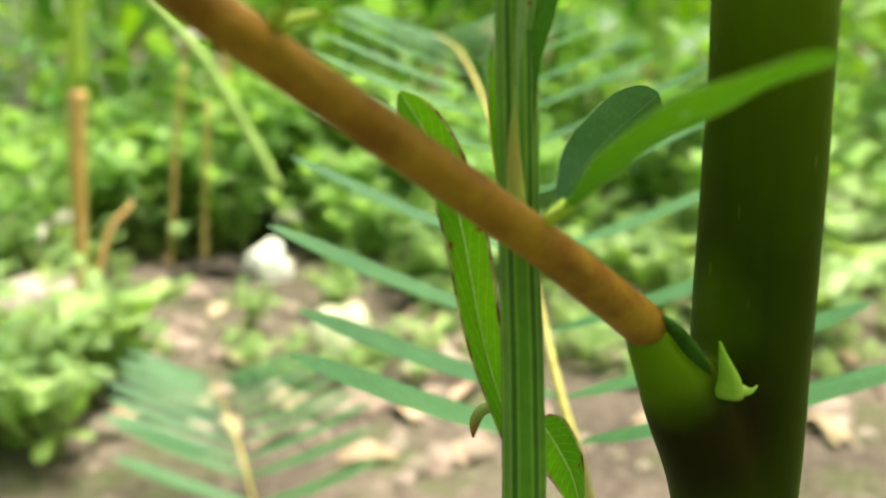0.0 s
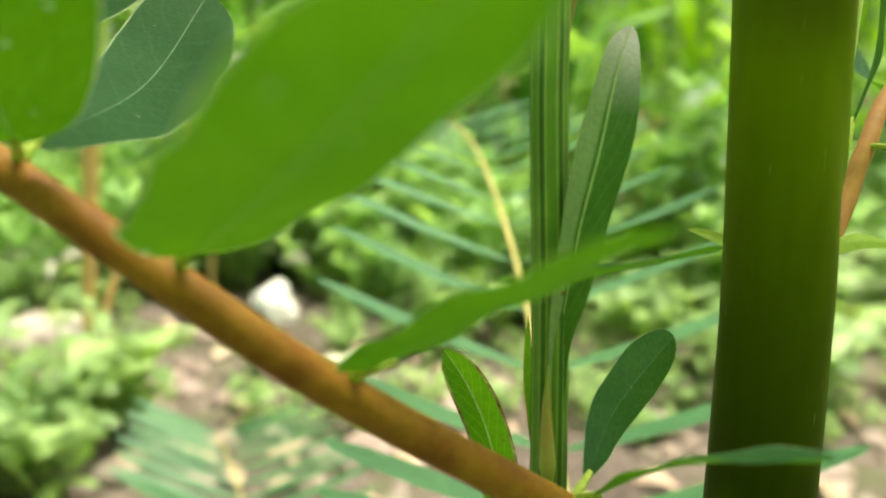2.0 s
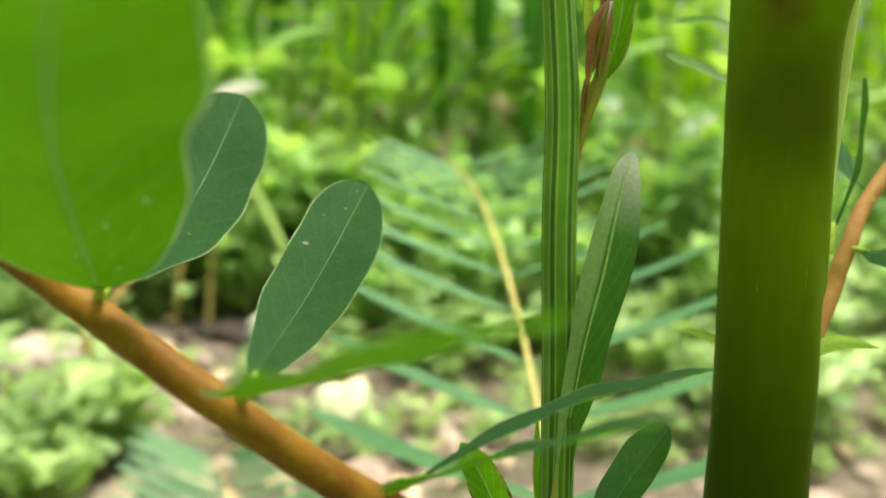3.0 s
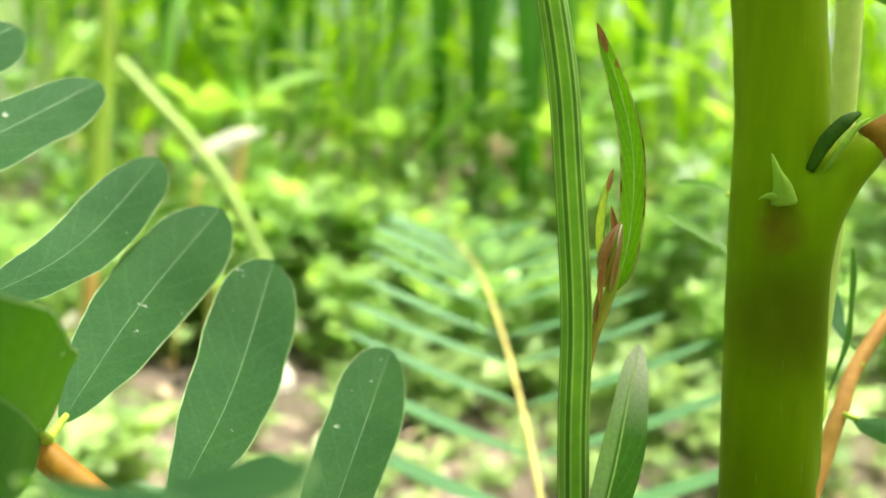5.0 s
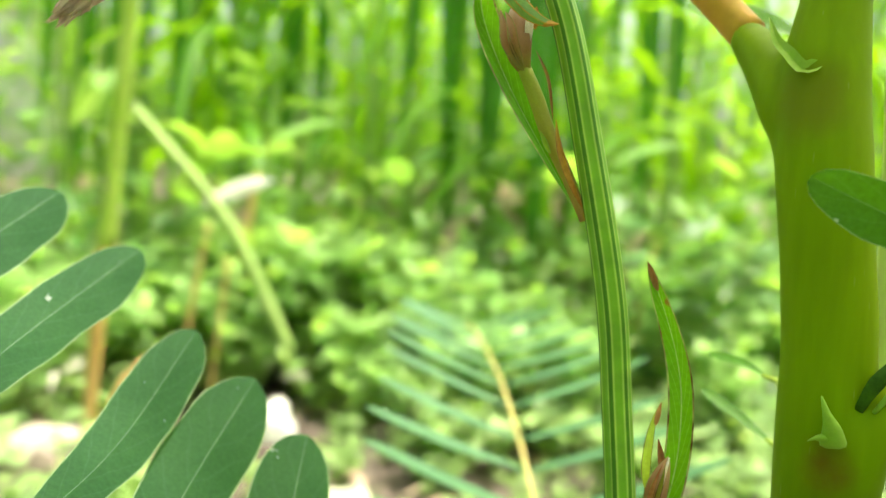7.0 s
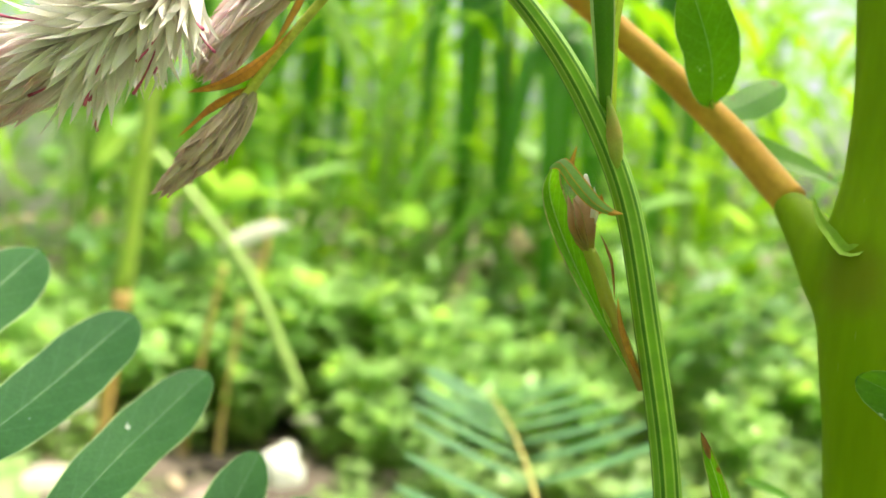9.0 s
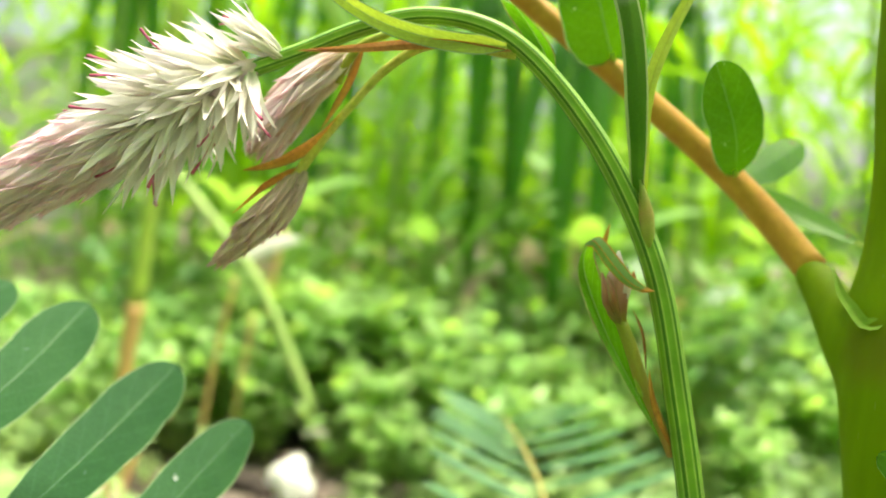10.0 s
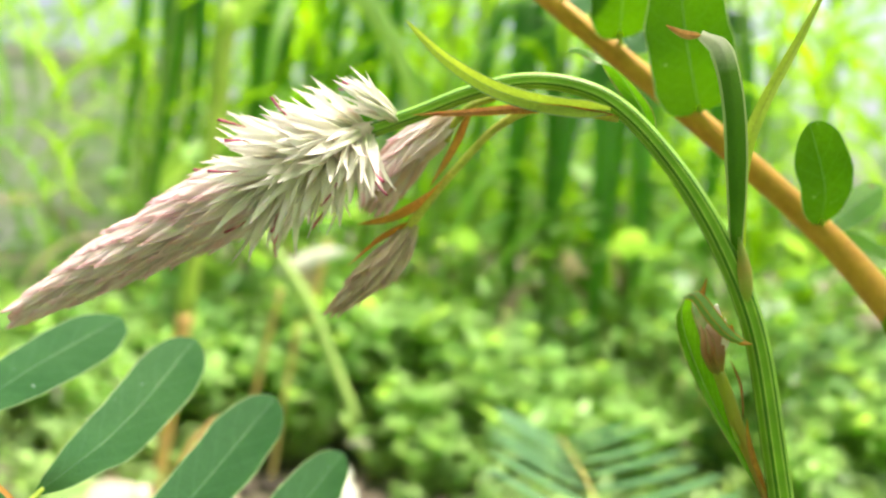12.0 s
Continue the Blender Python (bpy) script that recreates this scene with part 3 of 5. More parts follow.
# the shrub: thick smooth green stem with orange leaf stalks
shrub = thing("shrub", "green shrub with thick smooth stem and orange leaf stalks", "shrub", at=(0.038, 0.102, 0))
sh = Shape()
tube(sh, [(0.040, 0.104, -0.02), (0.0395, 0.103, 0.2), (0.0389, 0.102, 0.355), (0.0387, 0.102, 0.385), (0.0384, 0.102, 0.42), (0.0374, 0.102, 0.4405), (0.0364, 0.102, 0.458),
          (0.0358, 0.102, 0.4753), (0.0350, 0.102, 0.4914), (0.0336, 0.1025, 0.505), (0.0325, 0.104, 0.518), (0.0323, 0.1055, 0.530), (0.0333, 0.1065, 0.542), (0.0336, 0.1075, 0.555), (0.0328, 0.109, 0.575), (0.0318, 0.110, 0.63)],
     [0.0078, 0.0076, 0.0074, 0.0074, 0.0071, 0.0069, 0.0067, 0.0068, 0.0065, 0.0064, 0.0066, 0.0061, 0.0047, 0.0043, 0.0042, 0.0036], n=150, sides=32, wobble=0.02)
tube(sh, [(0.0440, 0.1025, 0.3064), (0.0396, 0.1018, 0.3485), (0.0362, 0.1006, 0.3652), (0.0293, 0.0965, 0.3793), (0.0234, 0.0934, 0.3896)], [0.0070, 0.0072, 0.0068, 0.0052, 0.0029], n=40, sides=32)
tube(sh, [(0.0410, 0.1035, 0.4371), (0.0385, 0.1005, 0.4577), (0.0375, 0.0985, 0.4723), (0.0404, 0.0968, 0.4813), (0.0455, 0.0960, 0.4876)], [0.0050, 0.0052, 0.0050, 0.0038, 0.0027], n=40, sides=28)
tube(sh, [(0.0362, 0.1030, 0.4920), (0.0327, 0.1060, 0.5173), (0.0293, 0.1090, 0.5258), (0.0273, 0.1145, 0.5319), (0.0255, 0.1212, 0.5372)], [0.0060, 0.0060, 0.0052, 0.0040, 0.0029], n=40, sides=28)
stem = part("main_stem", sh, [M["stem"]], shrub, "thick stem, olive and shade-darkened below, yellow-green above, swollen at its joints")
weld = stem.modifiers.new("weld", "REMESH")
weld.mode, weld.voxel_size, weld.use_smooth_shade = "VOXEL", 0.0006, True
soften = stem.modifiers.new("soften", "SMOOTH")
soften.factor, soften.iterations = 0.5, 26
sh = Shape()
tube(sh, [(0.0440, 0.108, 0.43), (0.0475, 0.112, 0.455), (0.049, 0.114, 0.50), (0.0465, 0.116, 0.56), (0.045, 0.118, 0.62)], [0.0018, 0.0020, 0.0020, 0.0020, 0.0018], n=24, sides=14)
part("side_shoot", sh, [M["stem_pale"]], shrub, "pale yellow-green side shoot behind the stem")


def leaflet(parent, base, tip, width, side, fold=0.16, bend=0.05, seed=0.0, joint=0.0030, material="leaflet", outline=obovate):
    b, t = V(base), V(tip)
    a = (t - b)
    s = V(side).normalized()
    nm = s.cross(a.normalized())
    sh = Shape()
    start = b + a.normalized() * joint
    sway = 0.035 * math.sin(seed * 2.3 + 0.7)
    mid = (b + t) / 2 + nm * (a.length * bend) + s * (a.length * sway)
    blade(sh, [start, mid, t], width, side, n=30, fold=fold, wave=0.06, seed=seed, outline=outline, ragged=0.09)
    tube(sh, [b + Vector((-0.0003, 0, -0.0008)), b + a.normalized() * 0.001, start + a.normalized() * 0.0015], [0.0007, 0.0006, 0.0004], n=6, sides=10, slot=3)
    return part("leaflet", sh, [M[material], M["rib"], M["rim"], M["petiolule"]], parent)


FAR = (-0.83, -0.1, 0.5)
A = (0.010, 0.081, 0.404)
B = (-0.013, 0.068, 0.422)
C = (-0.027, 0.064, 0.433)
D = (-0.0424, 0.0690, 0.4412)
E = (-0.0577, 0.0750, 0.4491)
F = (-0.0730, 0.078, 0.4610)
G = (-0.0880, 0.081, 0.4725)
H = (-0.1040, 0.084, 0.4840)
I = (-0.1200, 0.088, 0.4950)
J = (-0.1370, 0.092, 0.5050)
sh = Shape()
DOWN = Vector((-0.0009, 0.0, -0.0016))
tube(sh, [(0.0236, 0.0935, 0.3893), *(V(p) + DOWN for p in (A, B, C, D, E, F, G, H, I, J)), (-0.150, 0.095, 0.512)],
     [0.0026, 0.0022, 0.0020, 0.0019, 0.0018, 0.0017, 0.0016, 0.0015, 0.0014, 0.0013, 0.0011, 0.0008], n=80, sides=18, wobble=0.03)
stalk_low = part("leaf_stalk", sh, [M["stalk"]], shrub, "orange-brown leaf stalk")
leaflet(stalk_low, A, (0.027, 0.108, 0.415), 0.0084, (-0.75, -0.2, 0.6))
leaflet(stalk_low, A, (0.026, 0.057, 0.420), 0.0085, edge_side(A, (0.026, 0.057, 0.420), (-0.005, -0.005, 0.4435)), seed=1)
leaflet(stalk_low, B, (0.0074, 0.0399, 0.441), 0.0126, edge_side(B, (0.0074, 0.0399, 0.441), (-0.007, -0.013, 0.459)), seed=2, fold=0.08, bend=0.01, outline=broad)
leaflet(stalk_low, B, (0.024, 0.082, 0.432), 0.0095, edge_side(B, (0.024, 0.082, 0.432), (-0.003, -0.005, 0.4395)), seed=3)
leaflet(stalk_low, C, (-0.0025, 0.0198, 0.453), 0.0150, edge_side(C, (-0.0025, 0.0198, 0.453), (-0.0085, -0.0155, 0.4635)), seed=4, fold=0.06, bend=0.0, outline=broad)
leaflet(stalk_low, C, (-0.021, 0.128, 0.448), 0.0148, FAR, seed=5)
leaflet(stalk_low, D, (-0.022, 0.016, 0.468), 0.0186, edge_side(D, (-0.022, 0.016, 0.468), (-0.0128, -0.0213, 0.486)), seed=6, outline=broad)
leaflet(stalk_low, D, (-0.044, 0.137, 0.462), 0.0176, FAR, seed=7)
leaflet(stalk_low, E, (-0.0507, 0.0360, 0.4702), 0.0170, (0.25, 0.2, 0.9), seed=8, outline=broad)
leaflet(stalk_low, E, (-0.055, 0.141, 0.471), 0.0172, FAR, seed=9)
for base, tip, k, wide in ((F, (-0.066, 0.139, 0.480), 10, 0.0130), (G, (-0.079, 0.144, 0.494), 11, 0.0138), (H, (-0.096, 0.147, 0.504), 12, 0.0158), (I, (-0.114, 0.142, 0.516), 13, 0.0155), (J, (-0.135, 0.150, 0.518), 14, 0.0150)):
    leaflet(stalk_low, base, tip, wide, FAR, seed=k)
    b = V(base)
    leaflet(stalk_low, base, b + Vector((-0.02, -0.034, 0.016)), 0.0135, (-0.5, 0.2, 0.8), seed=k + 20)

# node with bud and stipules above the lowest stalk
def stipule(pts, width, label="small pale green pointed stipule"):
    sh = Shape()
    tube(sh, pts, [width * 0.5, width * 0.36, width * 0.18, width * 0.03], n=14, sides=12, ribs=3, rib_depth=0.12)
    part("stipule", sh, [M["stipule"]], shrub, label)


stipule([(0.0334, 0.0928, 0.3817), (0.0330, 0.0922, 0.3838), (0.0322, 0.0919, 0.3860), (0.0315, 0.0919, 0.3882)], 0.0034)
stipule([(0.0334, 0.0928, 0.3818), (0.0345, 0.0923, 0.3821), (0.0355, 0.0921, 0.3821), (0.0363, 0.0921, 0.3828)], 0.0021)
sh = Shape()
tube(sh, [(0.0306, 0.0940, 0.3838), (0.0284, 0.0925, 0.3869), (0.0264, 0.0918, 0.3896), (0.0242, 0.0918, 0.3915)], [0.0010, 0.0012, 0.0009, 0.0002], n=16, sides=12, ribs=3, rib_depth=0.2)
part("sheath", sh, [M["bud_green"]], shrub, "dark curled sheath above the stalk base")

# second node: stalk to the other side, bud, rolled young leaf
P2 = (0.0452, 0.0965, 0.4872)
P2A = (V(P2) + Vector((0.016, -0.006, 0.013)))
P2B = (V(P2) + Vector((0.040, -0.014, 0.034)))
P2C = (V(P2) + Vector((0.075, -0.022, 0.060)))
sh = Shape()
tube(sh, [P2, P2A, P2B, P2C], [0.0027, 0.0022, 0.0019, 0.0014], n=24, sides=16)
stalk_right = part("leaf_stalk", sh, [M["stalk"]], shrub, "orange-brown leaf stalk")
leaflet(stalk_right, P2A, (0.021, 0.080, 0.514), 0.0085, (0.5, -0.35, 0.75), seed=31)
leaflet(stalk_right, P2A, V(P2A) + Vector((0.012, 0.034, 0.01)), 0.009, FAR, seed=32)
leaflet(stalk_right, P2B, V(P2B) + Vector((-0.02, -0.03, 0.012)), 0.010, (0.5, -0.35, 0.75), seed=33)
leaflet(stalk_right, P2B, V(P2B) + Vector((0.012, 0.042, 0.014)), 0.010, FAR, seed=34)
sh = Shape()
tube(sh, [(0.0370, 0.0955, 0.4835), (0.0384, 0.0945, 0.4874), (0.0405, 0.0940, 0.4901), (0.0424, 0.0940, 0.4914)], [0.0006, 0.0010, 0.0009, 0.0003], n=12, sides=12, ribs=3, rib_depth=0.18)
young = part("young_leaf", sh, [M["bud_green"]], shrub, "dark green rolled young leaf")
sh = Shape()
tube(sh, [(0.0386, 0.0945, 0.4835), (0.0401, 0.0930, 0.4870), (0.0416, 0.0928, 0.4895), (0.0432, 0.0930, 0.4908)], [0.0003, 0.0005, 0.0004, 0.0001], n=14, sides=10)
part("edge", sh, [M["stipule"]], young, "pale edge of the rolled leaf")
stipule([(0.0334, 0.0942, 0.4793), (0.0327, 0.0935, 0.4813), (0.0318, 0.0932, 0.4831), (0.0309, 0.0935, 0.4856)], 0.0034)
stipule([(0.0331, 0.0942, 0.4793), (0.0316, 0.0935, 0.4799), (0.0305, 0.0932, 0.4799), (0.0296, 0.0935, 0.4794)], 0.0016)
# third node: orange stalk rising over the arch
K = (0.0262, 0.121, 0.5370)
L1 = (0.014, 0.130, 0.552)
L2 = (-0.010, 0.136, 0.572)
L3 = (-0.0416, 0.1415, 0.5954)
L4 = (-0.075, 0.150, 0.622)
sh = Shape()
tube(sh, [K, L1, L2, L3, L4], [0.0030, 0.0027, 0.0025, 0.0022, 0.0016], n=40, sides=18, wobble=0.04)
stalk_top = part("leaf_stalk", sh, [M["stalk_young"]], shrub, "orange-brown leaf stalk")
leaflet(stalk_top, L1, (0.001, 0.104, 0.569), 0.0112, (0.95, 0.2, 0.3), seed=41, outline=oval)
leaflet(stalk_top, L1, (0.0389, 0.1650, 0.5653), 0.009, (-0.7, 0.1, 0.7), seed=42, material="herb_leaf")
leaflet(stalk_top, L2, (-0.0217, 0.1150, 0.5991), 0.0165, (1, 0.1, 0.25), seed=43, outline=broad)
leaflet(stalk_top, L2, (-0.0003, 0.1650, 0.6035), 0.010, (-0.6, 0.1, 0.7), seed=44)
L2B = (-0.0274, 0.1390, 0.5862)
leaflet(stalk_top, L2B, (-0.0345, 0.1200, 0.6110), 0.0140, (1, 0.1, 0.25), seed=47, outline=broad)
leaflet(stalk_top, L2B, V(L2B) + Vector((0.012, 0.040, 0.022)), 0.0110, FAR, seed=48)
leaflet(stalk_top, L3, (-0.0326, 0.1200, 0.6040), 0.0130, (1, 0.1, 0.25), seed=45)
leaflet(stalk_top, L3, V(L3) + Vector((0.01, 0.045, 0.02)), 0.0130, FAR, seed=46)
sh = Shape()
blade(sh, [(0.0298, 0.1005, 0.5302), (0.0276, 0.1015, 0.5294), (0.0263, 0.1035, 0.5315), (0.0256, 0.1070, 0.5340), (0.0252, 0.1100, 0.5380)], 0.0020, (0.75, -0.2, 0.6), outline=strap, n=14, fold=0.8)
part("stipule", sh, [M["stipule"]] * 3, shrub, "narrow curled pale green stipule")

# stalk behind the stem, with narrow leaflets
S0, S1, S2, S3 = (0.043, 0.109, 0.415), (0.0544, 0.1210, 0.4313), (0.0588, 0.1250, 0.4406), (0.0698, 0.1350, 0.4544)
sh = Shape()
tube(sh, [S0, S1, S2, S3, V(S3) + Vector((0.05, 0.03, 0.05))], [0.0017, 0.0015, 0.0014, 0.0013, 0.001], n=24, sides=14)
stalk_back = part("leaf_stalk", sh, [M["stalk_back"]], shrub, "thin orange leaf stalk")
leaflet(stalk_back, (0.0545, 0.1220, 0.4410), (0.0635, 0.1360, 0.4687), 0.008, (0.35, 0.9, 0.1), seed=51)
leaflet(stalk_back, S2, (0.0635, 0.1100, 0.4416), 0.006, (0, 1, 0.15), seed=52)
leaflet(stalk_back, (0.0645, 0.1300, 0.4488), (0.0742, 0.1650, 0.4573), 0.007, FAR, seed=53)
leaflet(stalk_back, (0.0442, 0.1350, 0.4650), (0.0326, 0.1500, 0.4727), 0.0032, (0.2, 0.8, 0.5), seed=54, material="herb_leaf")
leaflet(stalk_back, (0.0444, 0.1400, 0.4770), (0.0349, 0.1550, 0.4791), 0.0026, (0.2, 0.8, 0.5), seed=55, material="herb_leaf")
leaflet(stalk_back, (0.0503, 0.1500, 0.5419), (0.0303, 0.1750, 0.5537), 0.008, (0.1, 0.7, 0.7), seed=56, material="herb_leaf")
sh = Shape()
blade(sh, [(0.0370, 0.1100, 0.4267), (0.0316, 0.1105, 0.4288), (0.0285, 0.1106, 0.4296)], 0.0016, (0, 0.6, 1), outline=lance, n=8)
blade(sh, [(0.0460, 0.1080, 0.4268), (0.0520, 0.1100, 0.4286), (0.0593, 0.1120, 0.4274)], 0.0024, (0, 0.6, 1), outline=lance, n=8)
part("stipule", sh, [M["stipule"]] * 3, shrub, "narrow pale green stipules")

# leafy top above the view, added to shade the stem and leaves below
SHADE_TOP = [(0.0318, 0.110, 0.62), (0.0315, 0.111, 0.70), (0.034, 0.112, 0.86)]
sh = Shape()
tube(sh, SHADE_TOP, [0.0036, 0.0030, 0.0016], n=16, sides=14)
part("tip_stem", sh, [M["stem_pale"]], shrub)
rnd = random.Random(17)
for k, (turn, z) in enumerate(((15, 0.69), (290, 0.72), (60, 0.75), (340, 0.79))):
    o = Vector((math.cos(radians(turn)), math.sin(radians(turn)), 0))
    b = Vector((0.030 + (z - 0.70) * 0.025, 0.111, z))
    pts = [b, b + o * 0.06 + Vector((0, 0, 0.03)), b + o * 0.13 + Vector((0, 0, 0.04))]
    stalk = part("leaf_stalk", tube(Shape(), pts, [0.0022, 0.0017, 0.001], n=16, sides=10), [M["stalk_young"]], shrub)
    c = spline(pts, 12)
    for j in range(6):
        p = c[2 + 2 * j]
        for sgn in (-1, 1):
            d = Vector((-o.y, o.x, 0)) * sgn + o * 0.45 + Vector((0, 0, rnd.uniform(0.0, 0.15)))
            leaflet(stalk, p, p + d.normalized() * rnd.uniform(0.042, 0.055), 0.017, o, seed=k * 12 + j)

# the flowering herb with its ribbed, arching stem
herb = thing("flowering_herb", "flowering herb with ribbed stem and nodding white-pink spike", "flower", at=(0.0094, 0.09, 0))
sh = Shape()
tube(sh, [(0.013, 0.086, -0.02), (0.0115, 0.087, 0.2), (0.0098, 0.089, 0.35), (0.0092, 0.090, 0.3825), (0.0085, 0.091, 0.400), (0.0078, 0.0925, 0.4245), (0.0068, 0.094, 0.4459),
          (0.0065, 0.096, 0.4625), (0.0045, 0.097, 0.4823), (0.0025, 0.097, 0.4971), (-0.0018, 0.097, 0.516), (-0.0066, 0.097, 0.534),
          (-0.0133, 0.097, 0.5475), (-0.0211, 0.097, 0.5582), (-0.0300, 0.097, 0.5668), (-0.0376, 0.097, 0.5704), (-0.0468, 0.097, 0.5708),
          (-0.0558, 0.097, 0.5680), (-0.0638, 0.097, 0.5641), (-0.0715, 0.097, 0.5606)],
     [0.0026, 0.0025, 0.0024, 0.0022, 0.0021, 0.0021, 0.0021, 0.0020, 0.0020, 0.0019, 0.0018, 0.0017, 0.0015, 0.0014, 0.0013, 0.0013, 0.0013, 0.0013], n=150, sides=36, ribs=6, rib_depth=0.07)
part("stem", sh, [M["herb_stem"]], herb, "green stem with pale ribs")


def herb_leaf(name, pts, width, side, material="herb_leaf", rim="red_rim", fold=0.6, n=18, outline=lance, wave=0.06, label="", seed=0.0, rib="rib_pale", curl=0.0, twist=0.0, edge=0.14):
    sh = Shape()
    blade(sh, pts, width, side, outline=outline, n=n, fold=fold, wave=wave, seed=seed, curl=curl, twist=twist, cols=(-1.0, -(1 - edge), -0.45, -0.05, 0.05, 0.45, 1 - edge, 1.0), edge=1 - edge)
    return part(name, sh, [M[material], M[rib], M[rim]], herb, label)


herb_leaf("leaf", [(0.0097, 0.0945, 0.3716), (0.0052, 0.0965, 0.3858), (0.0021, 0.0980, 0.4014), (-0.0011, 0.0980, 0.4098), (-0.0046, 0.0970, 0.4157)], 0.0054, (1, 0.2, 0.35), label="green folded leaf with brown-spotted rim", outline=blunt, n=24, wave=0.10)
herb_leaf("leaf", [(0.0117, 0.0940, 0.3776), (0.0140, 0.0960, 0.3734), (0.0164, 0.0970, 0.3683), (0.0179, 0.0980, 0.3615)], 0.0060, (1, 0.3, 0.5), material="herb_leaf", label="drooping dark green leaf")
sh = Shape()
tube(sh, [(0.0076, 0.0975, 0.3750), (0.0067, 0.0975, 0.3772), (0.0054, 0.0975, 0.3777), (0.0044, 0.0975, 0.3766), (0.0040, 0.0975, 0.3752), (0.0039, 0.0975, 0.3738)], [0.0002, 0.0005, 0.0007, 0.0006, 0.0005, 0.0001], n=24, sides=12, ribs=2, rib_depth=0.2)
part("leaf_tip", sh, [M["withered"]], herb, "small curled withered leaf tip")
herb_leaf("leaf", [(0.0092, 0.0895, 0.401), (0.0087, 0.0905, 0.4165), (0.0096, 0.0905, 0.4253), (0.0107, 0.0910, 0.4327), (0.0128, 0.0930, 0.4413), (0.0152, 0.0980, 0.4503), (0.0179, 0.1050, 0.4561)], 0.0069, (1, 0.25, -0.1), material="herb_leaf_turned", rim="herb_leaf_turned", outline=widening, fold=0.35, wave=0.16, n=30, label="greyish green narrow leaf, underside showing")
herb_leaf("leaf", [(0.0080, 0.0905, 0.400), (0.0099, 0.0930, 0.4125), (0.0095, 0.0940, 0.4190)], 0.0022, (0.6, -0.6, 0), material="herb_leaf", rim="red_bract", label="thin reddish axil leaf")
herb_leaf("leaf", [(0.0075, 0.0900, 0.401), (0.0061, 0.0930, 0.4131), (0.0054, 0.0940, 0.4213)], 0.0018, (0.6, -0.6, 0), material="herb_leaf", rim="red_bract", label="thin reddish axil leaf")


sh = Shape()
tube(sh, [(0.0081, 0.0885, 0.4009), (0.0078, 0.0881, 0.4057), (0.0075, 0.0884, 0.4109), (0.0076, 0.0895, 0.4165)], [0.0005, 0.0010, 0.0008, 0.0005, 0.0001], n=20, sides=14)
part("axil", sh, [M["axil"]], herb, "pale yellow-green swollen leaf axil")
sh = Shape()
tube(sh, [(-0.0084, 0.0962, 0.5372), (-0.0092, 0.0955, 0.5417), (-0.0099, 0.0952, 0.5448), (-0.0109, 0.0955, 0.5487)], [0.0004, 0.0011, 0.0012, 0.0008, 0.0002], n=20, sides=14)
part("axil", sh, [M["axil"]], herb, "pale yellow-green swollen leaf axil")


def sliver(pts, width, material="sepal", label="", side=(1, -0.4, 0), rim="red_rim"):
    """A narrow, folded bract or sepal."""
    herb_leaf("bract", pts, width, side, material=material, rim=rim, rib=material, fold=0.7, n=12, wave=0.0, label=label)


def shoot_stalk(pts, radii):
    sh = Shape()
    tube(sh, pts, radii, n=18, sides=16, ribs=4, rib_depth=0.08)
    part("shoot_stalk", sh, [M["shoot_stalk"]], herb, "tan and yellow-green shoot stalk")


def bud(pts, radii, label):
    sh = Shape()
    tube(sh, pts, radii, n=26, sides=30, ribs=5, rib_depth=0.08, wobble=0.06)
    return part("bud", sh, [M["bud_skin"]], herb, label)


# axil shoot with hooked leaf
herb_leaf("leaf", [(0.0119, 0.0975, 0.4657), (0.0130, 0.0975, 0.4697), (0.0137, 0.0975, 0.4756), (0.0134, 0.0970, 0.4830), (0.0122, 0.0965, 0.4887), (0.0102, 0.0960, 0.4943), (0.0083, 0.0955, 0.4985), (0.0069, 0.0955, 0.5018)], 0.0037, (1, -0.35, 0.25), label="folded leaf with brown-spotted rim and blunt brown tip", outline=strap, fold=0.45, n=34, wave=0.16)
shoot_stalk([(0.0086, 0.0955, 0.4546), (0.0092, 0.0962, 0.4585), (0.0102, 0.0967, 0.4622), (0.0112, 0.0968, 0.4655), (0.0121, 0.0968, 0.4690)], [0.0004, 0.0006, 0.0008, 0.0008, 0.0006])
sliver([(0.0095, 0.0962, 0.4699), (0.0091, 0.0960, 0.4738), (0.0094, 0.0962, 0.4784), (0.0101, 0.0965, 0.4819)], 0.0013, "herb_leaf_bright", "small pointed yellow-green leaf with brown rim")
sliver([(0.0098, 0.0958, 0.4795), (0.0101, 0.0958, 0.4812), (0.0104, 0.0960, 0.4828)], 0.0008, "red_bract", "red leaf point")
sliver([(0.0096, 0.0950, 0.4640), (0.0094, 0.0945, 0.4680), (0.0098, 0.0944, 0.4712), (0.0109, 0.0946, 0.4745)], 0.0010, "red_bract", "thin red-brown sepal")
sliver([(0.0108, 0.0948, 0.4655), (0.0112, 0.0944, 0.4690), (0.0117, 0.0944, 0.4722), (0.0119, 0.0946, 0.4752)], 0.0009, "sepal", "thin pinkish sepal")
sliver([(0.0098, 0.0958, 0.4669), (0.0097, 0.0950, 0.4706), (0.0105, 0.0948, 0.4733), (0.0118, 0.0952, 0.4756)], 0.0017, "sepal", "pinkish brown sepal")
sliver([(0.0101, 0.0956, 0.4662), (0.0103, 0.0948, 0.4695), (0.0108, 0.0947, 0.4718), (0.0114, 0.0950, 0.4741)], 0.0013, "shoot_stalk", "yellow-green sepal")
sliver([(0.0115, 0.0962, 0.4723), (0.0111, 0.0960, 0.4750), (0.0104, 0.0960, 0.4777)], 0.0011, "red_bract", "dark red bract")
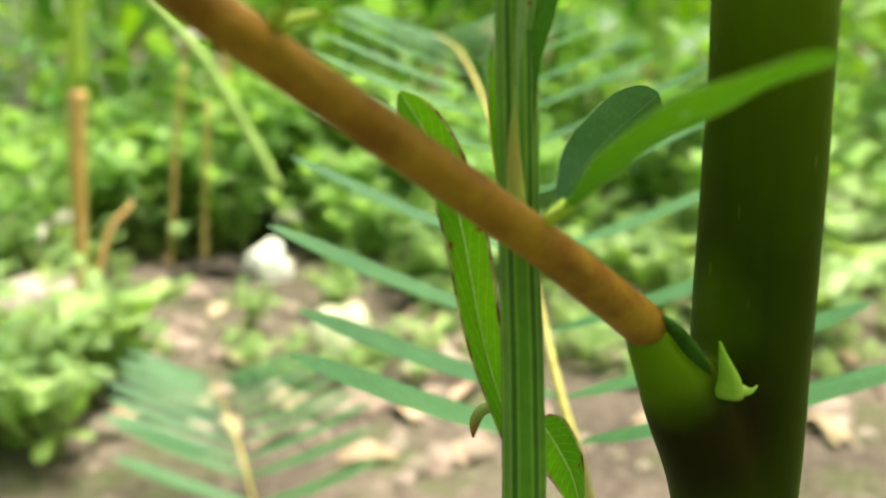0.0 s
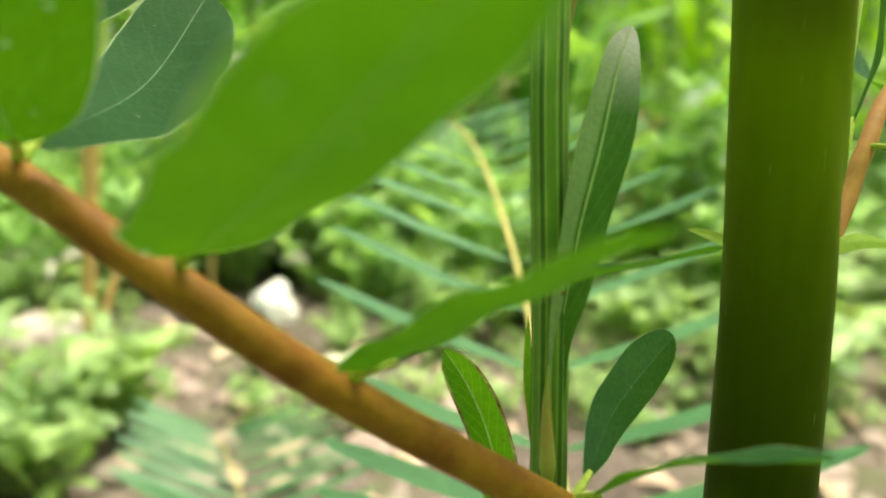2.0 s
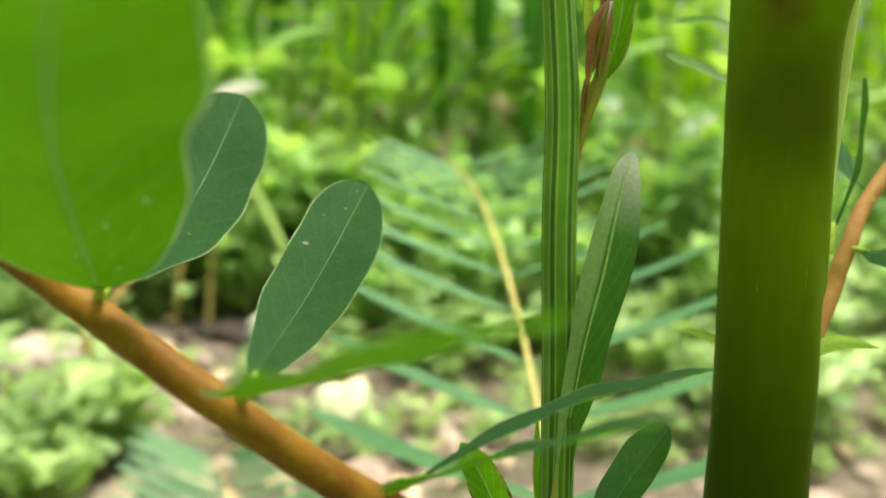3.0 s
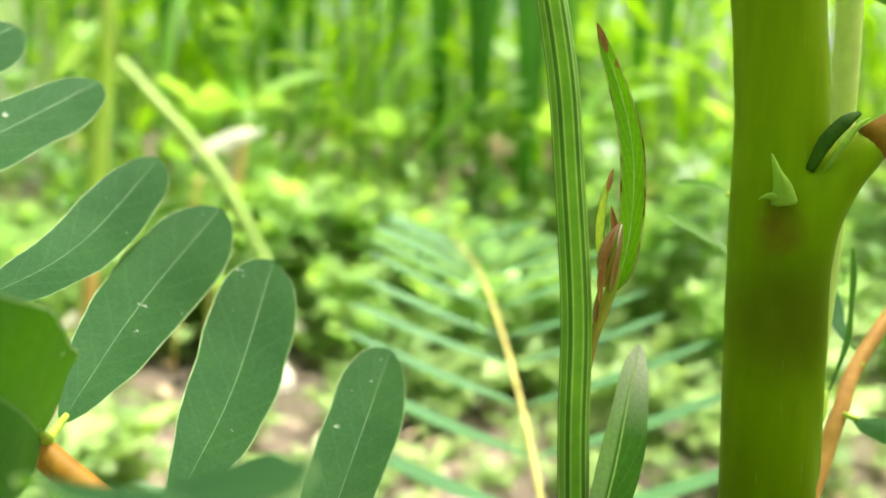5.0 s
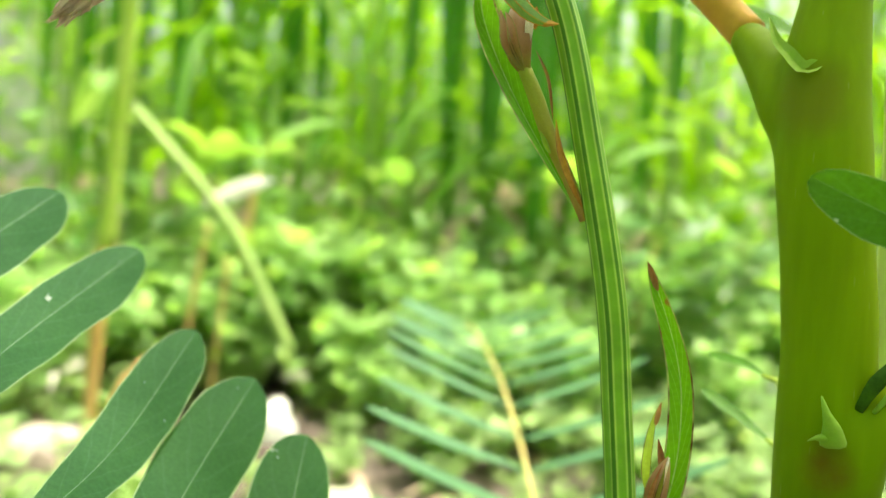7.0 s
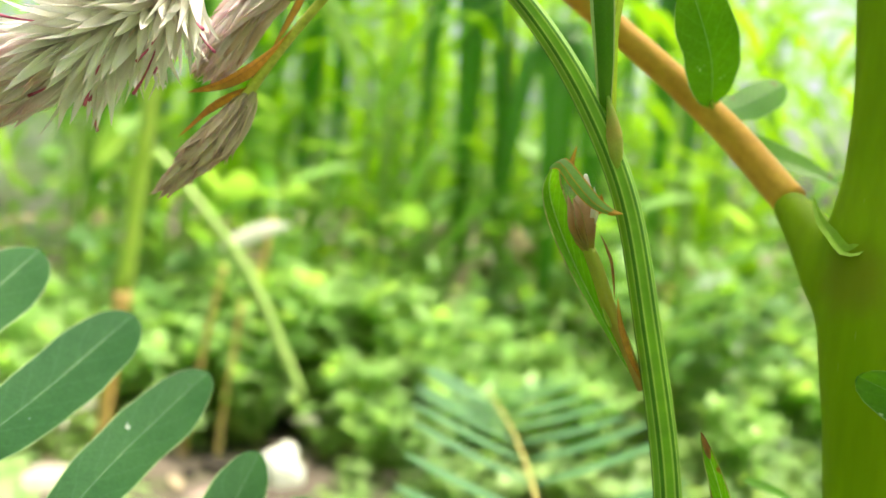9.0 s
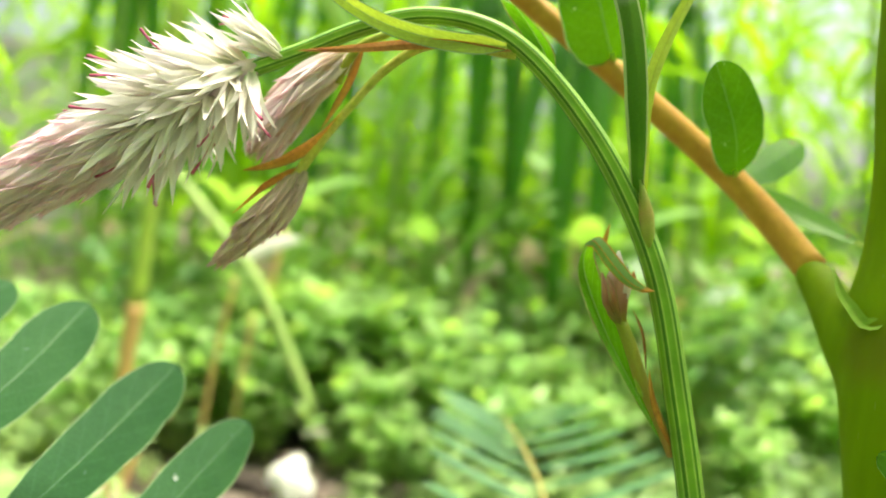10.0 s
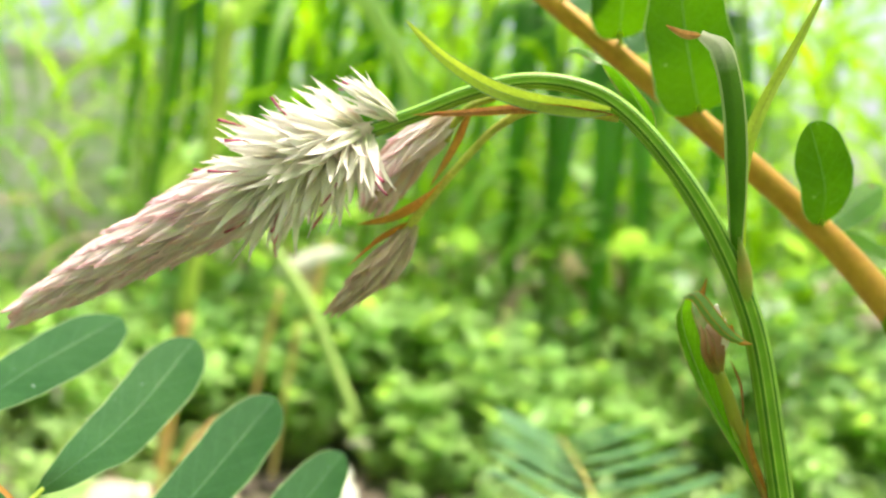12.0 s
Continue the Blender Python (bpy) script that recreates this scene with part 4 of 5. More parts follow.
sliver([(0.0093, 0.0965, 0.4603), (0.0093, 0.0955, 0.4642), (0.0099, 0.0952, 0.4677)], 0.0008, "red_bract", "thin red bract")
bud([(0.0111, 0.0965, 0.4652), (0.0113, 0.0960, 0.4692), (0.0115, 0.0958, 0.4724), (0.0120, 0.0960, 0.4751)], [0.0005, 0.0007, 0.0006, 0.0002], "slender closed pinkish bud")
sliver([(0.0085, 0.0952, 0.4980), (0.0076, 0.0950, 0.5002), (0.0067, 0.0950, 0.5020)], 0.0010, "red_bract", "withered brown leaf tip")
# upper axil shoot
herb_leaf("leaf", [(-0.0015, 0.0985, 0.5066), (-0.0047, 0.0995, 0.5113), (-0.0089, 0.1005, 0.5179), (-0.0128, 0.1010, 0.5243), (-0.0161, 0.1010, 0.5309), (-0.0176, 0.1005, 0.5354), (-0.0173, 0.0985, 0.5388)], 0.0046, (0.85, 0.35, 0.25), label="folded green leaf with tan rim", outline=widening, fold=0.55, n=26, wave=0.05)
herb_leaf("leaf_end", [(-0.0180, 0.0990, 0.5381), (-0.0168, 0.0965, 0.5388), (-0.0143, 0.0950, 0.5359), (-0.0119, 0.0943, 0.5335), (-0.0096, 0.0943, 0.5323), (-0.0074, 0.0943, 0.5321)], 0.0024, (0.6, -0.35, 0.75), material="herb_leaf_pale", rim="orange_bract", rib="orange_bract", label="recurved olive-tan leaf end with orange point", outline=lance, fold=0.6, n=20, wave=0.0)
sliver([(-0.0105, 0.0955, 0.5326), (-0.0091, 0.0942, 0.5321), (-0.0074, 0.0941, 0.5321)], 0.0009, "orange_bract", "orange leaf point", (0.3, -0.3, 1), "orange_bract")
bud([(-0.0110, 0.0985, 0.5262), (-0.0120, 0.0985, 0.5287), (-0.0124, 0.0985, 0.5320), (-0.0124, 0.0985, 0.5349), (-0.0126, 0.0985, 0.5376)], [0.0007, 0.0015, 0.0019, 0.0016, 0.0009, 0.0002], "closed flower bud, brown below and white at the tip")
sliver([(-0.0113, 0.0975, 0.5263), (-0.0137, 0.0967, 0.5294), (-0.0144, 0.0967, 0.5318), (-0.0151, 0.0975, 0.5343)], 0.0015, "sepal", "brown-red sepal")
sliver([(-0.0114, 0.0972, 0.5266), (-0.0128, 0.0962, 0.5295), (-0.0135, 0.0962, 0.5319), (-0.0144, 0.0970, 0.5339)], 0.0014, "sepal", "brown-red sepal")
sliver([(-0.0110, 0.0975, 0.5301), (-0.0110, 0.0968, 0.5325), (-0.0114, 0.0970, 0.5358)], 0.0012, "tepal_white", "white petal edge", rim="tepal_white")
sliver([(-0.0103, 0.0975, 0.5318), (-0.0102, 0.0970, 0.5334), (-0.0103, 0.0970, 0.5348)], 0.0010, "orange_bract", "small orange bract", rim="orange_bract")
shoot_stalk([(-0.0017, 0.0975, 0.5067), (-0.0041, 0.0978, 0.5119), (-0.0073, 0.0980, 0.5179), (-0.0093, 0.0983, 0.5227), (-0.0112, 0.0985, 0.5267)], [0.0006, 0.0008, 0.0010, 0.0010, 0.0009])
sliver([(-0.0070, 0.0968, 0.5197), (-0.0079, 0.0962, 0.5246), (-0.0089, 0.0962, 0.5270), (-0.0101, 0.0965, 0.5291)], 0.0005, "red_bract", "thread-thin brown bract")
sliver([(-0.0022, 0.0965, 0.5084), (-0.0047, 0.0955, 0.5130), (-0.0061, 0.0955, 0.5166), (-0.0068, 0.0958, 0.5202)], 0.0010, "orange_bract", "thin orange-brown bract", rim="red_bract")
sliver([(-0.0070, 0.0972, 0.5155), (-0.0079, 0.0968, 0.5171), (-0.0087, 0.0968, 0.5185)], 0.0008, "herb_leaf_bright", "small pale bract", rim="rim")
sliver([(-0.0146, 0.1005, 0.5365), (-0.0145, 0.1005, 0.5390), (-0.0140, 0.1005, 0.5418)], 0.0009, "orange_bract", "thin orange bract", rim="red_bract")

# leaves of the bend
herb_leaf("leaf", [(-0.0094, 0.0970, 0.5424), (-0.0109, 0.0965, 0.5480), (-0.0117, 0.0955, 0.5548), (-0.0133, 0.0945, 0.5662), (-0.0151, 0.0940, 0.5735), (-0.0172, 0.0935, 0.5780), (-0.0203, 0.0935, 0.5798)], 0.0035, (1, -0.35, 0), label="upright folded leaf, dark green with pale edges, whitish bent tip", material="folded_leaf", rim="folded_rim", rib="folded_leaf", outline=upright, fold=0.0, curl=1.1, n=40, wave=0.10, edge=0.2)
herb_leaf("leaf_tip", [(-0.0204, 0.0935, 0.5794), (-0.0231, 0.0930, 0.5793), (-0.0260, 0.0930, 0.5805)], 0.0014, (0.3, -0.3, 1), material="red_bract", rim="red_rim", rib="red_bract", label="withered brown leaf tip")
herb_leaf("leaf", [(-0.0094, 0.0980, 0.5452), (-0.0106, 0.0985, 0.5560), (-0.0104, 0.0985, 0.5620), (-0.0095, 0.0985, 0.5666), (-0.0075, 0.0985, 0.5725), (-0.0047, 0.0985, 0.5790), (-0.0022, 0.0985, 0.5852), (0.0000, 0.0985, 0.5910)], 0.0023, (1, -0.45, -0.5), material="herb_leaf_bright", rim="herb_leaf_bright", rib="yellow_stalk", label="narrow yellow-green leaf with brown specks", outline=strap, fold=0.55, n=30)
herb_leaf("leaf", [(-0.0329, 0.0955, 0.5669), (-0.0420, 0.0945, 0.5668), (-0.0511, 0.0935, 0.5683), (-0.0597, 0.0930, 0.5724), (-0.0669, 0.0930, 0.5783)], 0.0031, (0.35, -0.15, 0.95), material="herb_leaf_bright", rim="rim", label="bright yellow-green leaf crossing the arched stem", fold=0.3, outline=strap, wave=0.1, n=30)
herb_leaf("bract", [(-0.0320, 0.0955, 0.5663), (-0.0437, 0.0950, 0.5664), (-0.0554, 0.0950, 0.5647), (-0.0648, 0.0950, 0.5635)], 0.0016, (0.1, -0.4, 1), material="red_bract", rim="orange_bract", rib="red_bract", label="dry reddish bract along the stem")
herb_leaf("leaf", [(-0.0250, 0.1000, 0.5640), (-0.0272, 0.1010, 0.5684), (-0.0300, 0.1015, 0.5724), (-0.0332, 0.1015, 0.5756), (-0.0366, 0.1015, 0.5773), (-0.0388, 0.1010, 0.5776), (-0.0406, 0.1000, 0.5766)], 0.0033, (0.7, -0.3, -0.5), material="herb_leaf", rim="red_rim", label="small folded leaf behind the arch, tip curled and brown", outline=strap, fold=0.6, n=26)
sh = Shape()
tube(sh, [(-0.0313, 0.0970, 0.5659), (-0.0436, 0.0985, 0.5670), (-0.0507, 0.1000, 0.5633), (-0.0563, 0.1005, 0.5567), (-0.0610, 0.1010, 0.5501), (-0.0648, 0.1010, 0.5440)], [0.0006, 0.0008, 0.0007, 0.0007, 0.0009], n=30, sides=10)
part("spike_stalk", sh, [M["yellow_stalk"]], herb, "thin yellow-green spike stalk")
sh = Shape()
tube(sh, [(-0.0512, 0.1000, 0.5684), (-0.0558, 0.1015, 0.5664), (-0.0585, 0.1030, 0.5630), (-0.0593, 0.1040, 0.5606)], [0.0006, 0.0007, 0.0007], n=12, sides=10)
part("spike_stalk", sh, [M["yellow_stalk"]], herb, "thin yellow-green spike stalk")
herb_leaf("bract", [(-0.0576, 0.1000, 0.5556), (-0.0615, 0.1000, 0.5510), (-0.0669, 0.1005, 0.5470), (-0.0731, 0.1010, 0.5449)], 0.0024, (0.4, -0.5, 0.8), material="orange_bract", rim="red_bract", rib="red_bract", label="orange bract below the spike", fold=0.5)
herb_leaf("bract", [(-0.0635, 0.1005, 0.5465), (-0.0689, 0.1000, 0.5431), (-0.0736, 0.0995, 0.5379)], 0.0016, (0.4, -0.5, 0.8), material="orange_bract", rim="red_bract", rib="red_bract", fold=0.5)
herb_leaf("bract", [(-0.0554, 0.1020, 0.5670), (-0.0581, 0.1025, 0.5596), (-0.0614, 0.1030, 0.5526)], 0.0018, (0.9, -0.5, 0.2), material="orange_bract", rim="red_bract", rib="red_bract", fold=0.5)


# florets
def tepal(sh, length, width, spread, turn, slot=0, bow=0.25, n=6, bend=0.0):
    """One narrow pointed petal from the origin, rising along z, leaning out by spread and swaying aside by bend."""
    out = Vector((math.cos(turn), math.sin(turn), 0))
    aside = Vector((-out.y, out.x, 0))
    pts = []
    for i in range(4):
        u = i / 3
        a = spread * (0.25 + 0.75 * u) - bow * u * u
        pts.append(out * (length * u * math.sin(a) + 0.00035) + Vector((0, 0, length * u * math.cos(a))) + aside * (bend * length * u * u))
    blade(sh, pts, width, aside, outline=petal, n=n, fold=0.55, slots=(slot, slot, slot), cols=(-1.0, -0.5, 0.0, 0.5, 1.0))


def petal(u):
    return min(1.0, 0.35 + 2.2 * u) * (1 - u ** 1.9) ** 0.9 if u < 1 else 0.0


def floret_mesh(name, kind, seed):
    rnd = random.Random(seed)
    sh = Shape()
    if kind == "open":
        wide = rnd.uniform(0.18, 0.34)
        for k in range(5):
            tepal(sh, rnd.uniform(0.0094, 0.0124), rnd.uniform(0.0019, 0.0026), wide * rnd.uniform(0.5, 1.35), k * 1.2566 + rnd.uniform(-0.3, 0.3), bow=rnd.uniform(-0.12, 0.22), n=8, bend=rnd.uniform(-0.12, 0.12))
        tepal(sh, 0.0045, 0.0014, 0.4, rnd.uniform(0, 6.28), slot=1)
        tepal(sh, 0.0038, 0.0014, 0.5, rnd.uniform(0, 6.28), slot=1)
        if rnd.random() < 0.7:
            a = rnd.uniform(0, 6.28)
            tube(sh, [(0, 0, 0.004), (0.0014 * math.cos(a), 0.0014 * math.sin(a), 0.0085), (0.0030 * math.cos(a), 0.0030 * math.sin(a), 0.0112)], [0.00013, 0.00013, 0.00026], n=5, sides=5, slot=2)
    else:
        for k in range(5):
            tepal(sh, rnd.uniform(0.0104, 0.0122), rnd.uniform(0.0021, 0.0027), rnd.uniform(0.10, 0.17), k * 1.2566 + rnd.uniform(-0.2, 0.2), bow=rnd.uniform(0.14, 0.22), n=7, bend=rnd.uniform(-0.04, 0.04))
        tepal(sh, 0.0044, 0.0014, 0.24, rnd.uniform(0, 6.28), slot=1)
        tepal(sh, 0.0036, 0.0013, 0.26, rnd.uniform(0, 6.28), slot=1)
    mats = {"open": [M["tepal_white"], M["bracteole"], M["anther"]], "closed": [M["tepal_pink"], M["bracteole"], M["anther"]], "dull": [M["tepal_dull"], M["tepal_dull"], M["anther"]]}[kind]
    return sh.mesh(name, mats)


OPEN = [floret_mesh("open_floret", "open", s) for s in range(9)]
SHUT = [floret_mesh("closed_floret", "closed", s) for s in range(7)]
DULL = [floret_mesh("closed_floret", "dull", s) for s in range(5)]


def place_floret(meshes, parent, origin, aim, size, rnd, name):
    ob = new(name, rnd.choice(meshes))
    ob.parent = parent
    top = Vector((0, 0, 0))
    q = parent
    while q:
        top += q.location
        q = q.parent
    rot = aim.to_track_quat("Z", "Y") @ Euler((0, 0, rnd.uniform(0, 6.28))).to_quaternion()
    ob.matrix_basis = Matrix.LocRotScale(origin - top, rot, (size, size, size))


def spike(pts, radii, rows, label, open_until, meshes, seed, size=1.0, lean=(0.24, 0.10), core="tepal_dull", open_share=0.0):
    """A flower spike: a core along pts, with florets in spiral rows that lean towards its tip."""
    rnd = random.Random(seed)
    sh = Shape()
    tube(sh, pts, [r * 0.62 for r in radii], n=24, sides=14)
    ob = part("flower_spike", sh, [M[core]], herb, label)
    c = spline(pts, 60)
    side = Vector((0, 1, 0))
    a = 0.0
    for i in range(rows):
        g = i / rows
        u = 0.03 + 0.95 * (g * open_until / open_share if open_share and g < open_share else open_until + (g - open_share) / (1 - open_share) * (1 - open_until))
        k = min(int(u * 60), 59)
        p = c[k].lerp(c[k + 1], u * 60 - k)
        tan = (c[k + 1] - c[k]).normalized()
        s = (side - tan * side.dot(tan)).normalized()
        up = tan.cross(s)
        a += 2.39996
        out = s * math.cos(a) + up * math.sin(a)
        r = along(radii, u)
        if u < open_until * 0.10 and out.z > 0.3:
            continue
        if u < open_until:
            f = u / open_until
            spread = 1.50 - 0.95 * f + rnd.uniform(-0.3, 0.25)
            aim = tan * math.cos(spread) + out * math.sin(spread) + Vector((0, 0, -0.12 - 0.35 * max(0.0, 1 - f / 0.4)))
            place_floret(OPEN, ob, p + out * r * 0.40, aim, rnd.uniform(0.85, 1.15) * size, rnd, "open_floret")
        else:
            ln = lean[0] + (lean[1] - lean[0]) * u + rnd.uniform(-0.05, 0.05)
            aim = tan * math.cos(ln) + out * math.sin(ln)
            sc = size * (1.0 - 0.4 * max(0.0, u - 0.5) / 0.5) * rnd.uniform(0.9, 1.1)
            place_floret(meshes, ob, p + out * r * 0.55 - tan * 0.004 * size, aim, sc, rnd, "closed_floret")
    return ob


spike([(-0.0706, 0.097, 0.5612), (-0.0801, 0.0968, 0.5557), (-0.0919, 0.0965, 0.5480), (-0.1042, 0.0963, 0.5406), (-0.1180, 0.0962, 0.5314), (-0.1298, 0.0960, 0.5236)],
      [0.0019, 0.0054, 0.0062, 0.0062, 0.0056, 0.0044, 0.0029, 0.0011], 160, "nodding flower spike, white open florets above pink closed ones", 0.36, SHUT, 5, core="tepal_pink", open_share=0.35, lean=(0.32, 0.13))
spike([(-0.0643, 0.1010, 0.5438), (-0.0668, 0.1010, 0.5395), (-0.0712, 0.1010, 0.5347), (-0.0755, 0.1010, 0.5303)], [0.0010, 0.0024, 0.0023, 0.0014, 0.0004], 46, "small closed drab pink side spike", 0.0, DULL, 8, size=0.72, lean=(0.20, 0.06), core="tepal_dull")
spike([(-0.0601, 0.1040, 0.5635), (-0.0641, 0.1040, 0.5596), (-0.0684, 0.1040, 0.5530), (-0.0708, 0.1040, 0.5492)], [0.0014, 0.0028, 0.0028, 0.0012], 44, "closed pink side spike behind the main one", 0.0, SHUT + DULL, 9, size=0.88, lean=(0.22, 0.10))
spike([(-0.0691, 0.0960, 0.5640), (-0.0715, 0.0955, 0.5655), (-0.0740, 0.0955, 0.5669)], [0.0005, 0.0010, 0.0004], 4, "small white floret cluster above the neck", 0.0, OPEN[:3], 12, size=0.82, lean=(0.05, 0.03))

# shade leaves: long pinnate leaves behind, straw-coloured ribs
def pinnate(ribs, start, pairs, long, short, seed, reach, width=0.0105):
    e = thing("pinnate_leaf", "blue-green pinnate leaf with straw-coloured rib", "leaf", "pinnate leaves", at=ribs[0])
    sh = Shape()
    tube(sh, ribs, [0.0021, 0.0018, 0.0015, 0.0013, 0.0010, 0.0008, 0.0006], n=60, sides=10)
    part("rib", sh, [M["fern_stalk"]], e, "straw-coloured leaf rib")
    c = spline(ribs, 120)
    rnd = random.Random(seed)
    for i in range(pairs):
        f = i / (pairs - 1)
        p = c[int((start + (0.99 - start) * f ** 0.8) * 120)]
        for sgn in (-1, 1):
            ln = (long + (short - long) * f) * rnd.uniform(0.92, 1.06)
            d = Vector((sgn * 0.94, reach[0] + (reach[1] - reach[0]) * f + rnd.uniform(-0.06, 0.06), rnd.uniform(-0.02, 0.06))).normalized()
            lift = Vector((0, 0, ln))
            sh = Shape()
            rise = 0.47 - 0.19 * f
            blade(sh, [p, p + d * ln * 0.5 + lift * rise * 0.45, p + d * ln + lift * rise], width * (1.12 - 0.3 * f), (0.1, 1, 0.22), n=8, fold=0.1, outline=oval)
            part("leaflet", sh, [M["fern_leaf"], M["fern_leaf"], M["fern_leaf"]], e)
    return e


pinnate([(0.075, 0.185, -0.02), (0.060, 0.188, 0.20), (0.0400, 0.205, 0.300), (0.0316, 0.222, 0.332), (0.0210, 0.30, 0.385), (0.0090, 0.39, 0.418), (-0.005, 0.47, 0.430)],
        0.42, 15, 0.080, 0.044, 3, (-0.45, 0.35), 0.0084)
pinnate([(-0.1466, 0.6200, -0.0393), (-0.1514, 0.6400, 0.0264), (-0.1641, 0.6600, 0.0673), (-0.1795, 0.6900, 0.0891), (-0.2036, 0.7400, 0.1020), (-0.2298, 0.8000, 0.1033)], 0.3, 10, 0.115, 0.085, 4, (-0.1, 0.2), 0.0145)

# field behind: maize, canes, weeds, stones
def corn_mesh(seed):
    rnd = random.Random(seed)
    stalk, leaves = Shape(), []
    h = rnd.uniform(2.2, 2.9)
    tube(stalk, [(0, 0, -0.03), (0.01, 0.01, h * 0.5), (0.03, 0.0, h)], [0.013, 0.011, 0.004], n=12, sides=8)
    turn = rnd.uniform(0, 6.28)
    for k in range(14):
        z = 0.10 + (h - 0.25) * k / 14
        turn += math.pi + rnd.uniform(-0.6, 0.6)
        o = Vector((math.cos(turn), math.sin(turn), 0))
        ln = rnd.uniform(0.65, 1.0) * (1 if k > 1 else 0.6)
        drop = rnd.uniform(0.15, 0.6)
        pts = [Vector((0, 0, z)), o * ln * 0.25 + Vector((0, 0, z + 0.13)), o * ln * 0.6 + Vector((0, 0, z + 0.15 - drop * 0.3)), o * ln * 0.85 + Vector((0, 0, z - drop * 0.8))]
        sh = Shape()
        blade(sh, pts, rnd.uniform(0.045, 0.075), (-o.y, o.x, 0), outline=lance, n=12, fold=0.25, wave=0.2, seed=k)
        dry = k < 3 and rnd.random() < 0.3
        leaves.append(sh.mesh("leaf", [M["dry_leaf" if dry else "corn_leaf"], M["corn_rib"], M["dry_leaf" if dry else "corn_leaf"]]))
    return stalk.mesh("stalk", [M["corn_stalk"]]), leaves


def corn(seed):
    e = thing("corn_plant", "tall green maize plant with long drooping leaves", "maize", "maize rows")
    st, leaves = corn_mesh(seed)
    part("stalk", st, [], e)
    for l in leaves:
        part("leaf", l, [], e)
    return e


rnd = random.Random(11)
kinds = [corn(s) for s in range(5)]
spots = []
for row in range(8):
    y = 2.9 + row * 0.66
    half = 0.8 + 0.55 * y
    x = -half
    while x < half:
        px, py = x + rnd.uniform(-0.07, 0.07), y + rnd.uniform(-0.14, 0.14)
        if not (-0.68 < px / py < -0.47 and py < 7.2) and not 0.365 < px / py < 0.445:
            spots.append((px, py))
        x += rnd.uniform(0.22, 0.40)
# rows behind and beside the camera, out of view, added to dim frontal light
for row in range(4):
    for col in range(13):
        spots.append((-4.2 + col * 0.7 + rnd.uniform(-0.15, 0.15), -0.85 - row * 0.7 + rnd.uniform(-0.15, 0.15)))
for row in range(7):
    for side in (-1, 1):
        spots.append((side * (1.9 + 0.55 * max(0.0, -0.4 + row * 0.55)) + rnd.uniform(-0.1, 0.1), -1.0 + row * 0.55))
        spots.append((side * (2.7 + 0.55 * max(0.0, -0.4 + row * 0.55)) + rnd.uniform(-0.1, 0.1), -0.8 + row * 0.55))
for i, (x, y) in enumerate(spots):
    m = pose(x, y, 0, rnd.uniform(-4, 4), rnd.uniform(-4, 4), rnd.uniform(0, 360))
    if i < len(kinds):
        kinds[i].matrix_basis = m @ Matrix.Identity(4)
    else:
        copy_thing(kinds[i % len(kinds)], pose(0, 0, 0)).matrix_basis = m


def weed(seed, material, count, height, size, outline, label):
    rnd = random.Random(seed)
    e = thing("weed", label, "weed", "weeds")
    crown = Shape()
    for k in range(5):
        a = k * 1.2566 + rnd.uniform(-0.5, 0.5)
        lean = rnd.uniform(0.15, 0.8)
        top = Vector((math.cos(a) * lean * height, math.sin(a) * lean * height, height * rnd.uniform(0.7, 1.1)))
        pts = [Vector((0, 0, -0.01)), top * 0.5 + Vector((0, 0, 0.1 * height)), top]
        part("stem", tube(Shape(), pts, [0.0022, 0.0014], n=5, sides=5).mesh("stem", [M["weed_stem"]]), [], e)
        c = spline(pts, 12)
        for j in range(count):
            p = c[int(rnd.uniform(3, 12.9))]
            b = rnd.uniform(0, 6.28)
            d = Vector((math.cos(b), math.sin(b), rnd.uniform(-0.2, 0.6))).normalized()
            ln = size * rnd.uniform(0.6, 1.3)
            blade(crown, [p, p + d * ln * 0.55 + Vector((0, 0, ln * 0.12)), p + d * ln], ln * rnd.uniform(0.35, 0.6), (-d.y, d.x, 0.2), outline=outline, n=5, fold=0.15, slots=(0, 0, 0), cols=(-1.0, -0.45, 0.45, 1.0))
    part("crown", crown.mesh("crown", [M[material]]), [], e)
    return e


low = [weed(s, "weed_low", 12, 0.11, 0.034, oval, "low light green weed with rounded leaves") for s in (1, 2, 3)]
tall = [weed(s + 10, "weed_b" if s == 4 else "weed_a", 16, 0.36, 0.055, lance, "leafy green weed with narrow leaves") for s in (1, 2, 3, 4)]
dimmed = [weed(s + 70, "weed_b", 15, 0.34, 0.06, lance, "narrow-leaved weed coloured darker, as in dimmer light") for s in (1, 2, 3)]
bushes = [weed(s + 30, "weed_a" if s < 4 else "weed_c", 6, 0.85, 0.17, lance, "tall leafy green plant with long narrow leaves") for s in (1, 2, 3, 4)]
feathery = [weed(s + 50, "weed_c", 26, 0.24, 0.055, thorn, "pale green feathery weed") for s in (1, 2, 3)]
rnd = random.Random(21)


def scatter(kinds, places):
    for i, (x, y, s) in enumerate(places):
        m = pose(x, y, ground_height(x, y), 0, 0, rnd.uniform(0, 360)) @ Matrix.Scale(s, 4)
        if i < len(kinds):
            kinds[i].matrix_basis = m
        else:
            copy_thing(kinds[i % len(kinds)], m)


def open_soil(x, y):
    """The bare strip of soil between the weeds."""
    edge = 0.10 * noise.noise((y * 3, 0.5, 0))
    return (-0.28 * y + edge < x < 0.36 + edge + (0.4 if y < 1.3 else 0.0) and y < 1.55) or (-0.72 < x < -0.30 and 1.38 < y < 1.70)


